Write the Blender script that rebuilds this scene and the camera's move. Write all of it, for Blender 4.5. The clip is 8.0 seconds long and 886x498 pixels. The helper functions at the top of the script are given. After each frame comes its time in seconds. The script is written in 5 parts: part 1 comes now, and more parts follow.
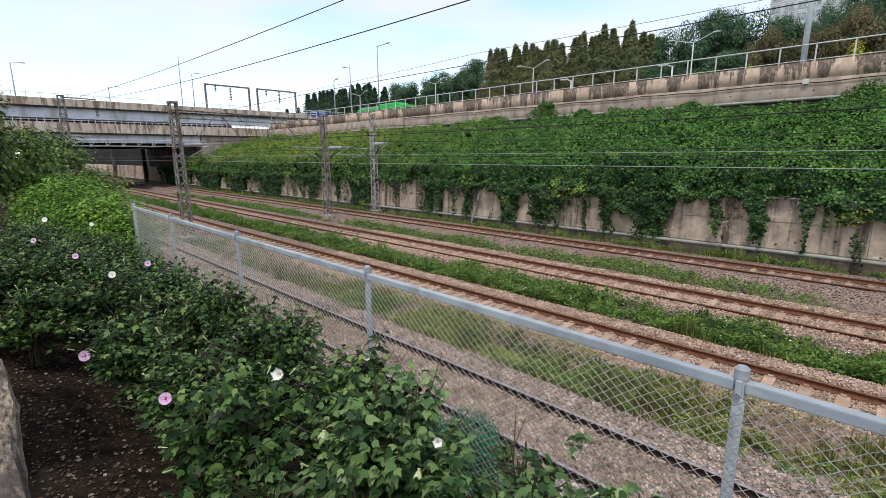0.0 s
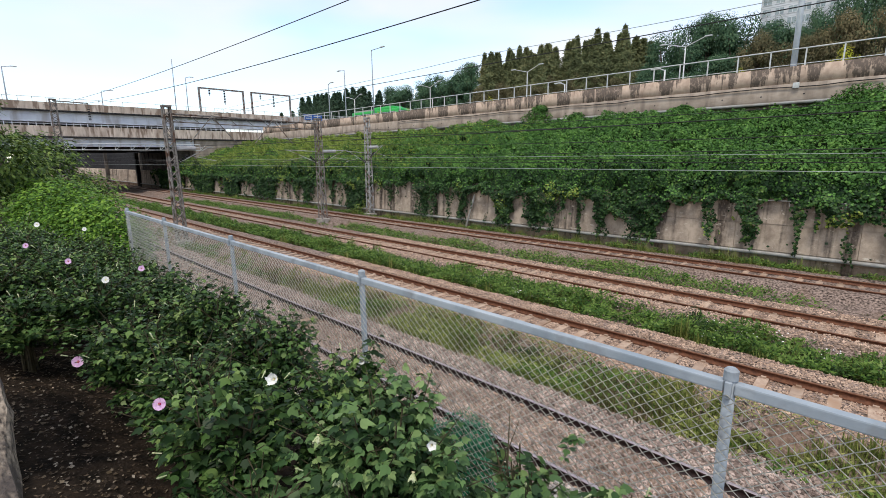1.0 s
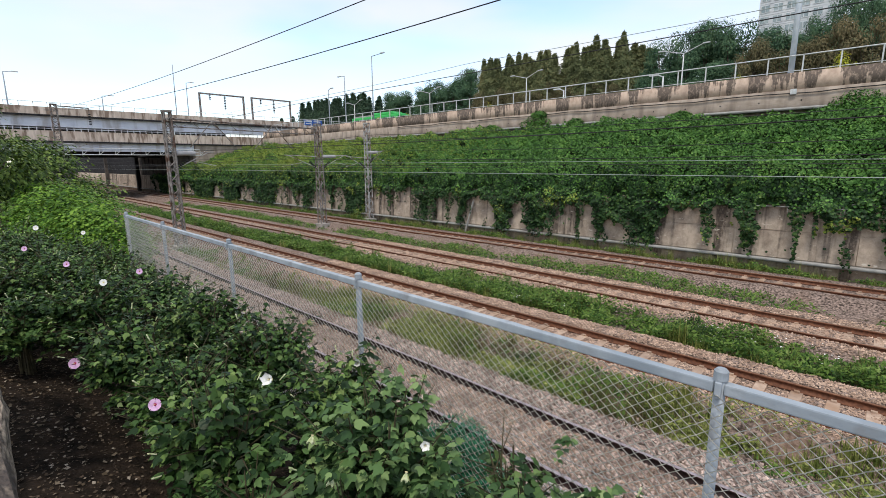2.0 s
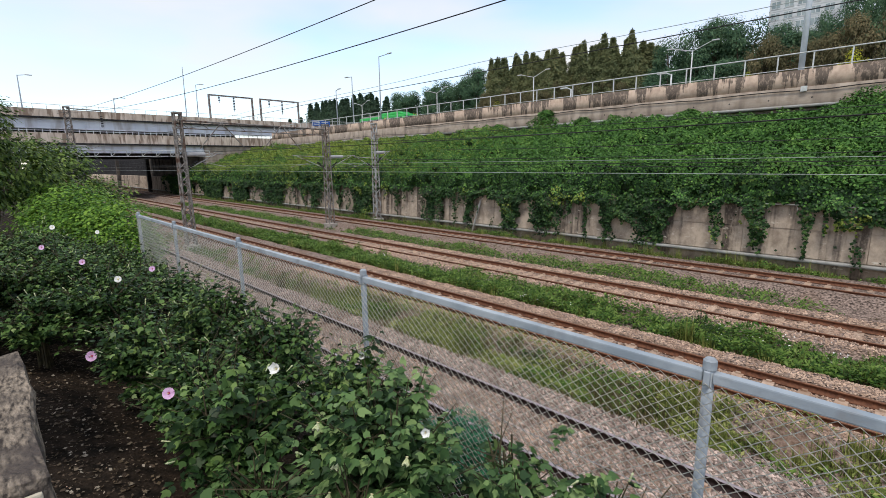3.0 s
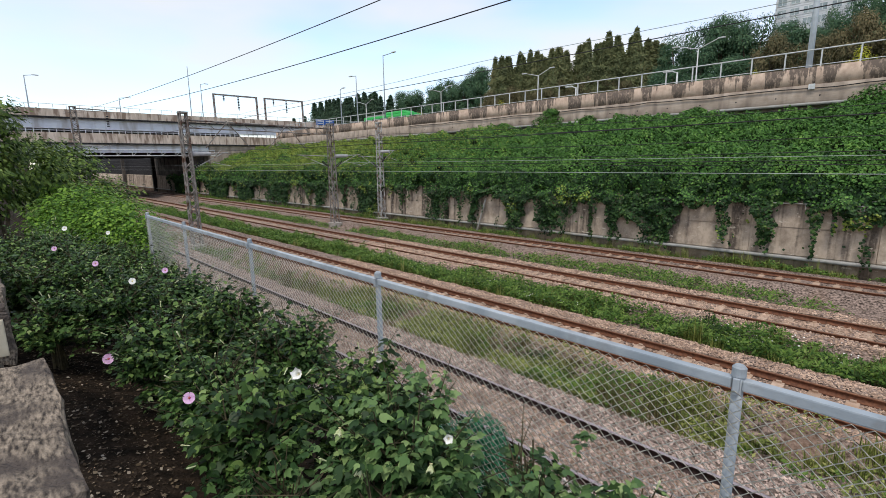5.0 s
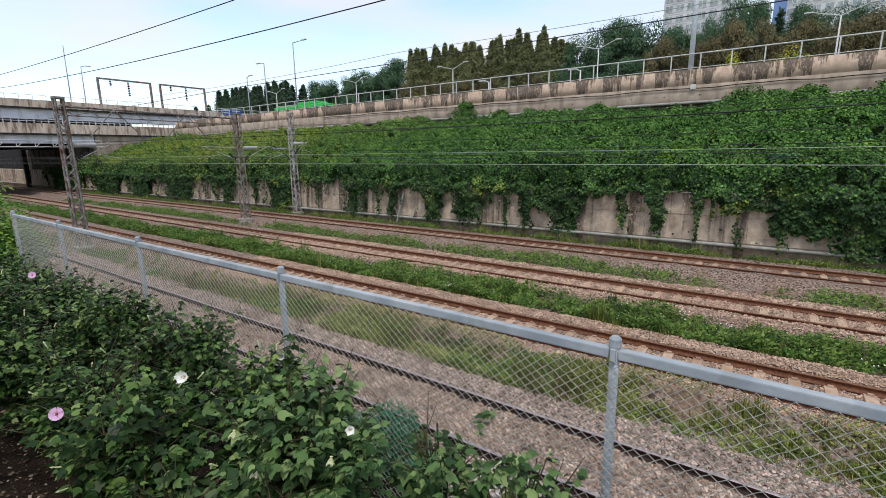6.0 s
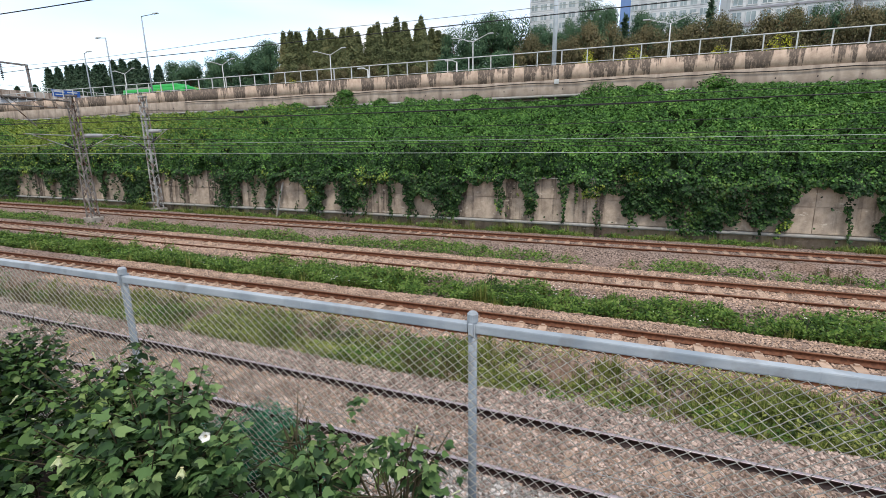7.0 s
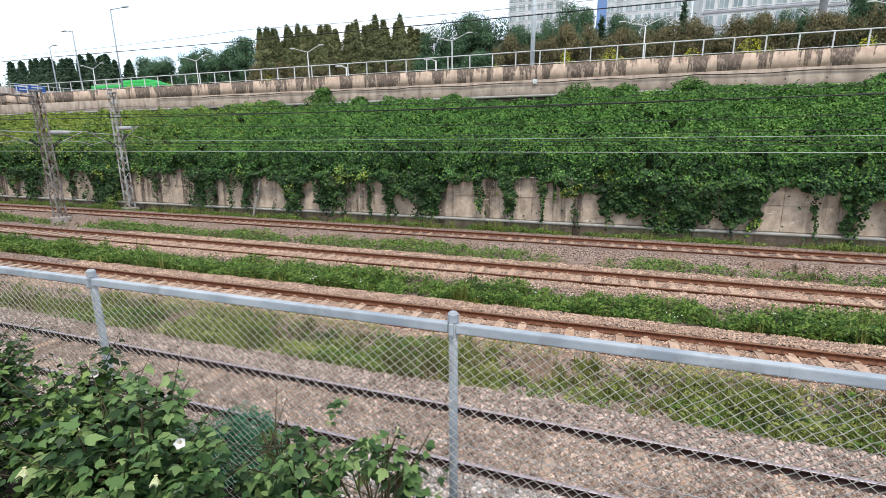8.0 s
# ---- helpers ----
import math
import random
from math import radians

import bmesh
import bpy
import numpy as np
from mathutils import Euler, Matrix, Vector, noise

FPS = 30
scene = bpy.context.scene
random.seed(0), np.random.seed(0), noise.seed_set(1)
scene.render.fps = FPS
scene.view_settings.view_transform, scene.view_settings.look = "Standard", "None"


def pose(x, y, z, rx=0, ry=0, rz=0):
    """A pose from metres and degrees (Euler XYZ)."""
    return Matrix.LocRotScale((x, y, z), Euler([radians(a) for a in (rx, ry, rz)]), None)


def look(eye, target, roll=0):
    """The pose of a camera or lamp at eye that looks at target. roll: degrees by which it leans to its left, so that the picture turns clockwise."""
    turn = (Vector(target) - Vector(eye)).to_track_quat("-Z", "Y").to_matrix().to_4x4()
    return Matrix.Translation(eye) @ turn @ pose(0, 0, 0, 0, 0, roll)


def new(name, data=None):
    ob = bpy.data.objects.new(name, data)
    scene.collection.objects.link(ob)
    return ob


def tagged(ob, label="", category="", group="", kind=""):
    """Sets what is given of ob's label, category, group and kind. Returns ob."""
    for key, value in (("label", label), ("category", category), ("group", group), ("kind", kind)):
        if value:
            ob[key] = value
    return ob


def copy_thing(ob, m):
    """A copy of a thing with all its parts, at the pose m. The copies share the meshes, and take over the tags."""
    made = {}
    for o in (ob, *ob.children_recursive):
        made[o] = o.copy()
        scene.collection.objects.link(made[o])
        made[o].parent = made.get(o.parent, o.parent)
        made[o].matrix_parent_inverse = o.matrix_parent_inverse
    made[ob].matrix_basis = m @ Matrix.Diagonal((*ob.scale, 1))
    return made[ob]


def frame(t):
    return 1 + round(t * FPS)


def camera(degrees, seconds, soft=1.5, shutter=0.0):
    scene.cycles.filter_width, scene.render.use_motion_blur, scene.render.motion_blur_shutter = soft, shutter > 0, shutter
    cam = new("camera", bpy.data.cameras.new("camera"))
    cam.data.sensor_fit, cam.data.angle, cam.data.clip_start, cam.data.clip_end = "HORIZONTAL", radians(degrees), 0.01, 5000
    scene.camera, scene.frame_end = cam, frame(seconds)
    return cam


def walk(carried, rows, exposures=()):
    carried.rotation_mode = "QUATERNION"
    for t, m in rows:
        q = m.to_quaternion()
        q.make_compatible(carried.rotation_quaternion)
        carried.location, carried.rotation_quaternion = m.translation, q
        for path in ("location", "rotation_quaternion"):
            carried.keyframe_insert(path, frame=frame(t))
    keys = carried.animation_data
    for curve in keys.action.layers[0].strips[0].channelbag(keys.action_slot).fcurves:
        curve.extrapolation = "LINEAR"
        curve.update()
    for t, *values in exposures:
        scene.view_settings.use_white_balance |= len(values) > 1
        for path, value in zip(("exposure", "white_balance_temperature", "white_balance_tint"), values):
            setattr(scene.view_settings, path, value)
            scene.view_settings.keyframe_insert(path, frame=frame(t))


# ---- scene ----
cam = camera(87.9, 8.0, soft=0.6)
PATH = [
    (0, (0.013, 0.034, 4.803), (-1.362, 1.429, 4.4), -0.5),
    (0.5, (0.03, 0.027, 4.813), (-1.336, 1.435, 4.423), -0.5),
    (1, (0.031, 0.027, 4.813), (-1.331, 1.439, 4.423), -0.6),
    (1.5, (0.033, 0.028, 4.808), (-1.328, 1.446, 4.438), -0.5),
    (3, (0.159, -0.01, 4.794), (-1.228, 1.383, 4.426), -0.8),
    (3.5, (0.106, -0.055, 4.804), (-1.315, 1.303, 4.436), -0.9),
    (4, (0.089, -0.072, 4.808), (-1.335, 1.284, 4.441), -0.9),
    (5.3, (0.076, -0.039, 4.82), (-1.292, 1.371, 4.443), -0.9),
    (5.5, (0.13, -0.015, 4.816), (-1.203, 1.427, 4.437), -0.9),
    (6, (0.176, 0.013, 4.798), (-0.959, 1.608, 4.39), -0.8),
    (6.5, (0.258, 0.038, 4.782), (-0.651, 1.765, 4.343), -0.8),
    (7, (0.307, 0.07, 4.774), (-0.404, 1.883, 4.317), -0.7),
    (7.5, (0.317, 0.085, 4.774), (-0.294, 1.932, 4.311), -0.5),
    (8, (0.305, 0.075, 4.779), (-0.324, 1.916, 4.317), -0.4),
]
walk(cam, [(t, look(eye, target, roll)) for t, eye, target, roll in PATH], [(0, -0.17), (1.5, -0.14), (3.0, -0.24), (4, -0.24), (5.5, -0.26), (6, -0.26), (6.5, -0.2), (7.0, -0.03), (7.5, 0.16), (8, 0.28)])

# ---- world, sun ----
world = bpy.data.worlds.new("sky")
scene.world = world
world.use_nodes = True
wn, wl = world.node_tree.nodes, world.node_tree.links
wn.clear()
SUN_EL, SUN_AZ = radians(62), radians(150)
sky = wn.new("ShaderNodeTexSky")
sky.sky_type, sky.sun_disc = "NISHITA", False
sky.ozone_density, sky.dust_density = 1.1, 0.6
sky.sun_elevation, sky.sun_rotation = SUN_EL, SUN_AZ
bg_sky, bg_cloud, mixer, wout = wn.new("ShaderNodeBackground"), wn.new("ShaderNodeBackground"), wn.new("ShaderNodeMixShader"), wn.new("ShaderNodeOutputWorld")
wl.new(sky.outputs[0], bg_sky.inputs[0])
bg_sky.inputs[1].default_value = 0.34
bg_cloud.inputs[0].default_value, bg_cloud.inputs[1].default_value = (1.0, 0.99, 0.98, 1), 1.1
tc, mp, cl, ramp = wn.new("ShaderNodeTexCoord"), wn.new("ShaderNodeMapping"), wn.new("ShaderNodeTexNoise"), wn.new("ShaderNodeValToRGB")
mp.inputs["Scale"].default_value = (1.0, 1.0, 3.2)
mp.inputs["Location"].default_value = (0.35, 0.1, 0.2)
cl.inputs["Scale"].default_value, cl.inputs["Detail"].default_value, cl.inputs["Roughness"].default_value = 1.7, 4, 0.45
ramp.color_ramp.elements[0].position, ramp.color_ramp.elements[1].position = 0.31, 0.58
ramp.color_ramp.elements[0].color = (0.0, 0.0, 0.0, 1)
wl.new(tc.outputs["Generated"], mp.inputs[0])
wl.new(mp.outputs[0], cl.inputs[0])
clear, near, less = wn.new("ShaderNodeVectorMath"), wn.new("ShaderNodeMapRange"), wn.new("ShaderNodeMath")
clear.operation, less.operation = "DOT_PRODUCT", "SUBTRACT"
clear.inputs[1].default_value = (-0.6, 0.74, 0.3)
near.inputs[1].default_value, near.inputs[2].default_value, near.inputs[4].default_value = 0.88, 1.0, 0.15
wl.new(tc.outputs["Generated"], clear.inputs[0])
wl.new(clear.outputs["Value"], near.inputs[0])
wl.new(cl.outputs[0], less.inputs[0])
wl.new(near.outputs[0], less.inputs[1])
wl.new(less.outputs[0], ramp.inputs[0])
wl.new(ramp.outputs[0], mixer.inputs[0])
wl.new(bg_sky.outputs[0], mixer.inputs[1])
wl.new(bg_cloud.outputs[0], mixer.inputs[2])
wl.new(mixer.outputs[0], wout.inputs[0])
sun = new("sun", bpy.data.lights.new("sun", "SUN"))
sun.data.energy, sun.data.angle, sun.data.color = 2.2, radians(12), (1.0, 0.93, 0.83)
sun.matrix_world = look((0, 0, 0), (-math.sin(SUN_AZ) * math.cos(SUN_EL), -math.cos(SUN_AZ) * math.cos(SUN_EL), -math.sin(SUN_EL)))


# ---- materials ----
def mat(name, c1, c2, scale=3.0, rough=0.85, metal=0.0, bump=0.3, fine=40.0, stretch=(1, 1, 1), dirt=None, dirt_scale=0.6, dirt_lo=0.5, dirt_hi=0.65, dirt_stretch=(1, 1, 1), rnd=0.0, island=False, bump_dist=0.01):
    """Two colours mixed by a grain noise, a coarser stain colour over them, a fine relief."""
    m = bpy.data.materials.new(name)
    m.use_nodes = True
    n, l = m.node_tree.nodes, m.node_tree.links
    b = n["Principled BSDF"]
    b.inputs["Roughness"].default_value, b.inputs["Metallic"].default_value = rough, metal
    b.inputs["Specular IOR Level"].default_value = 0.12 if rough > 0.82 else 0.4
    geo = n.new("ShaderNodeNewGeometry")

    def noise_at(sc, st, detail=5.0):
        mpn, nz = n.new("ShaderNodeMapping"), n.new("ShaderNodeTexNoise")
        mpn.inputs["Scale"].default_value = st
        nz.inputs["Scale"].default_value, nz.inputs["Detail"].default_value = sc, detail
        l.new(geo.outputs["Position"], mpn.inputs[0])
        l.new(mpn.outputs[0], nz.inputs[0])
        return nz.outputs[0]

    r = n.new("ShaderNodeValToRGB")
    r.color_ramp.elements[0].position, r.color_ramp.elements[1].position = 0.35, 0.65
    r.color_ramp.elements[0].color, r.color_ramp.elements[1].color = (*c1, 1), (*c2, 1)
    grain = noise_at(scale, stretch)
    l.new(grain, r.inputs[0])
    col = r.outputs[0]
    if dirt:
        d = n.new("ShaderNodeMapRange")
        d.inputs[1].default_value, d.inputs[2].default_value = dirt_lo, dirt_hi
        l.new(noise_at(dirt_scale, dirt_stretch), d.inputs[0])
        mx = n.new("ShaderNodeMixRGB")
        mx.inputs[2].default_value = (*dirt, 1)
        l.new(d.outputs[0], mx.inputs[0])
        l.new(col, mx.inputs[1])
        col = mx.outputs[0]
    if rnd:
        if island:
            src = geo.outputs["Random Per Island"]
        else:
            src = n.new("ShaderNodeObjectInfo").outputs["Random"]
        hs, mr = n.new("ShaderNodeHueSaturation"), n.new("ShaderNodeMapRange")
        mr.inputs[3].default_value, mr.inputs[4].default_value = 1 - rnd, 1 + rnd
        l.new(src, mr.inputs[0])
        l.new(mr.outputs[0], hs.inputs["Value"])
        l.new(col, hs.inputs["Color"])
        col = hs.outputs[0]
    l.new(col, b.inputs["Base Color"])
    if bump:
        bp = n.new("ShaderNodeBump")
        bp.inputs["Strength"].default_value, bp.inputs["Distance"].default_value = bump, bump_dist
        l.new(noise_at(fine, (1, 1, 1), 4.0), bp.inputs["Height"])
        l.new(bp.outputs[0], b.inputs["Normal"])
    return m


def leaf_mat(name, stops, rough=0.5, translucent=0.25, patch=0.5, patch_scale=0.5):
    """Leaves: a colour for each leaf, in drifts of lighter and darker tone."""
    m = bpy.data.materials.new(name)
    m.use_nodes = True
    n, l = m.node_tree.nodes, m.node_tree.links
    b = n["Principled BSDF"]
    b.inputs["Roughness"].default_value = rough
    b.inputs["Specular IOR Level"].default_value = 0.16
    geo, r, nz, add, mul = n.new("ShaderNodeNewGeometry"), n.new("ShaderNodeValToRGB"), n.new("ShaderNodeTexNoise"), n.new("ShaderNodeMath"), n.new("ShaderNodeMath")
    nz.inputs["Scale"].default_value, nz.inputs["Detail"].default_value = patch_scale, 3
    l.new(geo.outputs["Position"], nz.inputs[0])
    mul.operation = "MULTIPLY_ADD"
    l.new(geo.outputs["Random Per Island"], mul.inputs[0])
    mul.inputs[1].default_value, mul.inputs[2].default_value = 1 - patch, -0.5 * patch
    add.operation = "MULTIPLY_ADD"
    l.new(nz.outputs[0], add.inputs[0])
    add.inputs[1].default_value = 2 * patch
    l.new(mul.outputs[0], add.inputs[2])
    l.new(add.outputs[0], r.inputs[0])
    els = r.color_ramp.elements
    while len(els) < len(stops):
        els.new(0.5)
    for i, c in enumerate(stops):
        els[i].position, els[i].color = i / (len(stops) - 1), (*c, 1)
    l.new(r.outputs[0], b.inputs["Base Color"])
    tr, mx, out = n.new("ShaderNodeBsdfTranslucent"), n.new("ShaderNodeMixShader"), n["Material Output"]
    l.new(r.outputs[0], tr.inputs[0])
    mx.inputs[0].default_value = translucent
    l.new(b.outputs[0], mx.inputs[1])
    l.new(tr.outputs[0], mx.inputs[2])
    l.new(mx.outputs[0], out.inputs[0])
    return m


# shade from low wall and bushes is put into this dark soil colour
M_SOIL_SHADE = mat("soil", (0.009, 0.007, 0.005), (0.034, 0.024, 0.017), 9, 0.97, bump=0.8, fine=30, dirt=(0.13, 0.095, 0.068), dirt_scale=25, dirt_lo=0.62, dirt_hi=0.68, bump_dist=0.03)
# the dark grain puts shaded gaps between stones into the bed's colour
M_BED = mat("track_bed", (0.045, 0.033, 0.027), (0.4, 0.3, 0.25), 14, 0.95, bump=1.0, fine=26, dirt=(0.2, 0.125, 0.085), dirt_scale=0.7, dirt_lo=0.5, dirt_hi=0.8, bump_dist=0.05)
# near-black: shade in the gaps of the ivy is put into this colour
M_UNDER_SHADE = mat("shaded_undergrowth", (0.006, 0.014, 0.004), (0.02, 0.04, 0.009), 4, 0.95, bump=1.0, fine=9, bump_dist=0.12)
M_ASPHALT = mat("asphalt", (0.045, 0.045, 0.047), (0.075, 0.073, 0.07), 12, 0.9, fine=60)
M_HILL = mat("hill_ground", (0.03, 0.045, 0.015), (0.09, 0.08, 0.035), 0.5, 0.95, bump=1.0, fine=2, bump_dist=0.3)
M_PAVE = mat("path_concrete", (0.3, 0.29, 0.27), (0.42, 0.4, 0.37), 5, 0.9)
def stained(name, clean, mid, dark, pale, z_top, height, across, hang, sharp, pale_at, wet_at=0.69):
    """Concrete with stains that run down from its head, each with its own length, and pale scabs of lime."""
    m = bpy.data.materials.new(name)
    m.use_nodes = True
    n, l = m.node_tree.nodes, m.node_tree.links
    b = n["Principled BSDF"]
    b.inputs["Roughness"].default_value, b.inputs["Specular IOR Level"].default_value = 0.9, 0.12
    geo, sep = n.new("ShaderNodeNewGeometry"), n.new("ShaderNodeSeparateXYZ")
    l.new(geo.outputs["Position"], sep.inputs[0])

    def grain(scale, stretch, detail=6.0, rough=0.6):
        mp_, nz = n.new("ShaderNodeMapping"), n.new("ShaderNodeTexNoise")
        mp_.inputs["Scale"].default_value = stretch
        nz.inputs["Scale"].default_value, nz.inputs["Detail"].default_value, nz.inputs["Roughness"].default_value = scale, detail, rough
        l.new(geo.outputs["Position"], mp_.inputs[0])
        l.new(mp_.outputs[0], nz.inputs[0])
        return nz.outputs[0]

    def calc(op, a, c, d=None):
        q = n.new("ShaderNodeMath")
        q.operation = op
        for i, w in enumerate((a, c) if d is None else (a, c, d)):
            if isinstance(w, (int, float)):
                q.inputs[i].default_value = w
            else:
                l.new(w, q.inputs[i])
        return q.outputs[0]

    def over(fac, col, colour):
        mx = n.new("ShaderNodeMixRGB")
        l.new(fac, mx.inputs[0])
        l.new(col, mx.inputs[1])
        mx.inputs[2].default_value = (*colour, 1)
        return mx.outputs[0]

    def step(v, lo, hi):
        q = n.new("ShaderNodeMapRange")
        q.inputs[1].default_value, q.inputs[2].default_value = lo, hi
        l.new(v, q.inputs[0])
        return q.outputs[0]

    r = n.new("ShaderNodeValToRGB")
    r.color_ramp.elements[0].position, r.color_ramp.elements[1].position = 0.36, 0.62
    r.color_ramp.elements[0].color, r.color_ramp.elements[1].color = (*mid, 1), (*clean, 1)
    l.new(grain(2.1, (1, 1, 0.8), 8.0, 0.65), r.inputs[0])
    fall = calc("MULTIPLY", calc("SUBTRACT", z_top, sep.outputs["Z"]), 1.0 / height)
    run = calc("ADD", grain(across, (1, 0.02, 0.012), 3.0), calc("MULTIPLY", grain(7.0, (1, 0.02, 0.05), 4.0), 0.28))
    run = calc("ADD", run, calc("MULTIPLY", grain(5.0, (1, 1, 1), 5.0), 0.12))
    wet = step(calc("SUBTRACT", run, calc("MULTIPLY", fall, hang)), wet_at - hang * 0.5, wet_at - hang * 0.5 + sharp)
    col = over(calc("MULTIPLY", wet, step(grain(9.0, (1, 1, 0.5), 5.0), 0.2, 0.5)), r.outputs[0], dark)
    col = over(step(grain(3.1, (0.7, 1, 1.6), 8.0, 0.7), pale_at, pale_at + 0.05), col, pale)
    l.new(col, b.inputs["Base Color"])
    bp = n.new("ShaderNodeBump")
    bp.inputs["Strength"].default_value, bp.inputs["Distance"].default_value = 0.5, 0.012
    l.new(grain(18.0, (1, 1, 1), 5.0), bp.inputs["Height"])
    l.new(bp.outputs[0], b.inputs["Normal"])
    return m


M_CONC = stained("retaining_concrete", (0.54, 0.445, 0.355), (0.3, 0.24, 0.19), (0.115, 0.092, 0.075), (0.66, 0.6, 0.51), 3.0, 3.0, 1.1, 0.05, 0.1, 0.6, 0.73)
M_PARA = stained("parapet_concrete", (0.56, 0.44, 0.35), (0.4, 0.3, 0.235), (0.135, 0.108, 0.09), (0.58, 0.5, 0.42), 10.6, 1.3, 0.8, 0.09, 0.03, 0.66)
M_PLINTH = mat("plinth_concrete", (0.29, 0.24, 0.195), (0.42, 0.355, 0.295), 1.4, 0.9, bump=0.4, fine=14, dirt=(0.22, 0.18, 0.15), dirt_scale=0.8, dirt_stretch=(1.5, 1, 0.3))
M_LEDGE = mat("pale_ledge", (0.288, 0.288, 0.274), (0.403, 0.396, 0.374), 3, 0.8, dirt=(0.3, 0.28, 0.25), dirt_scale=1.5)
M_RAIL = mat("rusty_rail", (0.11, 0.045, 0.026), (0.21, 0.088, 0.046), 14, 0.7, 0.35, bump=0.3)
M_RAIL_DARK = mat("dark_rail", (0.025, 0.017, 0.017), (0.06, 0.036, 0.034), 14, 0.6, 0.4, bump=0.3)
M_RAIL_TOP = mat("worn_rail_head", (0.3, 0.25, 0.27), (0.45, 0.39, 0.41), 9, 0.4, 0.5, bump=0.1)
M_RAIL_TOP_R = mat("rusty_rail_head", (0.15, 0.07, 0.042), (0.26, 0.13, 0.075), 12, 0.55, 0.4, bump=0.1)
M_SLEEPER = mat("sleeper_concrete", (0.34, 0.24, 0.18), (0.48, 0.36, 0.275), 6, 0.9, dirt=(0.3, 0.18, 0.11), dirt_scale=3, dirt_lo=0.5, dirt_hi=0.75, rnd=0.15)
M_GALV = mat("galvanised_steel", (0.25, 0.295, 0.34), (0.38, 0.42, 0.46), 5, 0.8, 0.0, bump=0.15, fine=60, dirt=(0.25, 0.27, 0.29), dirt_scale=8, dirt_lo=0.55, dirt_hi=0.7)
M_WIRE = mat("galvanised_wire", (0.5, 0.49, 0.44), (0.76, 0.74, 0.66), 25, 0.5, 0.1, bump=0)
M_MAST = mat("weathered_mast_steel", (0.16, 0.145, 0.135), (0.33, 0.31, 0.29), 6, 0.75, 0.3, dirt=(0.11, 0.06, 0.04), dirt_scale=3)
M_MAST_PALE = mat("pale_mast_steel", (0.3, 0.31, 0.31), (0.5, 0.5, 0.49), 6, 0.7, 0.3, dirt=(0.2, 0.13, 0.1), dirt_scale=3)
M_CABLE = mat("black_cable", (0.008, 0.008, 0.009), (0.02, 0.02, 0.021), 5, 0.6, bump=0)
M_CABLE_PALE = mat("bright_wire", (0.3, 0.34, 0.32), (0.42, 0.46, 0.44), 5, 0.5, 0.4, bump=0)
M_INSUL = mat("grey_insulator", (0.3, 0.3, 0.31), (0.42, 0.42, 0.43), 4, 0.5, bump=0)
M_PAINT = mat("pale_paint", (0.5, 0.52, 0.52), (0.65, 0.67, 0.67), 4, 0.6, bump=0.05)
M_GIRDER = mat("grey_girder_paint", (0.6, 0.63, 0.7), (0.72, 0.75, 0.8), 0.6, 0.7, bump=0.1, dirt=(0.46, 0.45, 0.46), dirt_scale=0.8, dirt_stretch=(1, 1, 0.2))
M_BPARA = mat("bridge_parapet_concrete", (0.48, 0.39, 0.32), (0.7, 0.6, 0.51), 1.2, 0.9, bump=0.3, fine=8, stretch=(1, 1.3, 0.4), dirt=(0.27, 0.2, 0.155), dirt_scale=1.8, dirt_lo=0.49, dirt_hi=0.6, dirt_stretch=(1, 1.0, 0.2))
# shade under the bridge is put into these two colours; M_DARK also colours insulators
M_CONC_SHADE = mat("stained_shaded_concrete", (0.06, 0.055, 0.05), (0.15, 0.13, 0.11), 0.9, 0.9, dirt=(0.02, 0.02, 0.02), dirt_scale=0.5, dirt_stretch=(1.5, 1, 0.3))
M_DARK = mat("dark_parts_and_shade", (0.02, 0.02, 0.022), (0.045, 0.045, 0.048), 2, 0.9)
M_FOUND = mat("foundation_concrete", (0.3, 0.27, 0.24), (0.42, 0.39, 0.35), 5, 0.9)


# ---- mesh helpers ----
def empty(name, x=0, y=0, z=0):
    ob = new(name)
    ob.location = (x, y, z)
    return ob


def mesh_np(name, verts, faces, mats, index=None, smooth=False):
    """An object from an array of points and an array of faces of one size."""
    verts, faces = np.asarray(verts, np.float32), np.asarray(faces, np.int32)
    me = bpy.data.meshes.new(name)
    me.vertices.add(len(verts))
    me.vertices.foreach_set("co", verts.ravel())
    k = faces.shape[1]
    me.loops.add(faces.size)
    me.loops.foreach_set("vertex_index", faces.ravel())
    me.polygons.add(len(faces))
    me.polygons.foreach_set("loop_start", np.arange(0, faces.size, k, dtype=np.int32))
    for m in mats if isinstance(mats, (list, tuple)) else [mats]:
        me.materials.append(m)
    if index is not None:
        me.polygons.foreach_set("material_index", np.asarray(index, np.int32))
    if smooth:
        me.polygons.foreach_set("use_smooth", np.ones(len(faces), bool))
    me.update(calc_edges=True)
    me.validate()
    return new(name, me)


def part(name, bm, material, parent=None, label="", smooth=False):
    """One mesh object out of a bmesh, under a thing or a part. Points are in the thing's own space."""
    me = bpy.data.meshes.new(name)
    bm.normal_update()
    if smooth:
        for f in bm.faces:
            f.smooth = True
    bm.to_mesh(me)
    bm.free()
    for m in material if isinstance(material, (list, tuple)) else [material]:
        me.materials.append(m)
    ob = new(name, me)
    if parent:
        ob.parent = parent
    return tagged(ob, label)


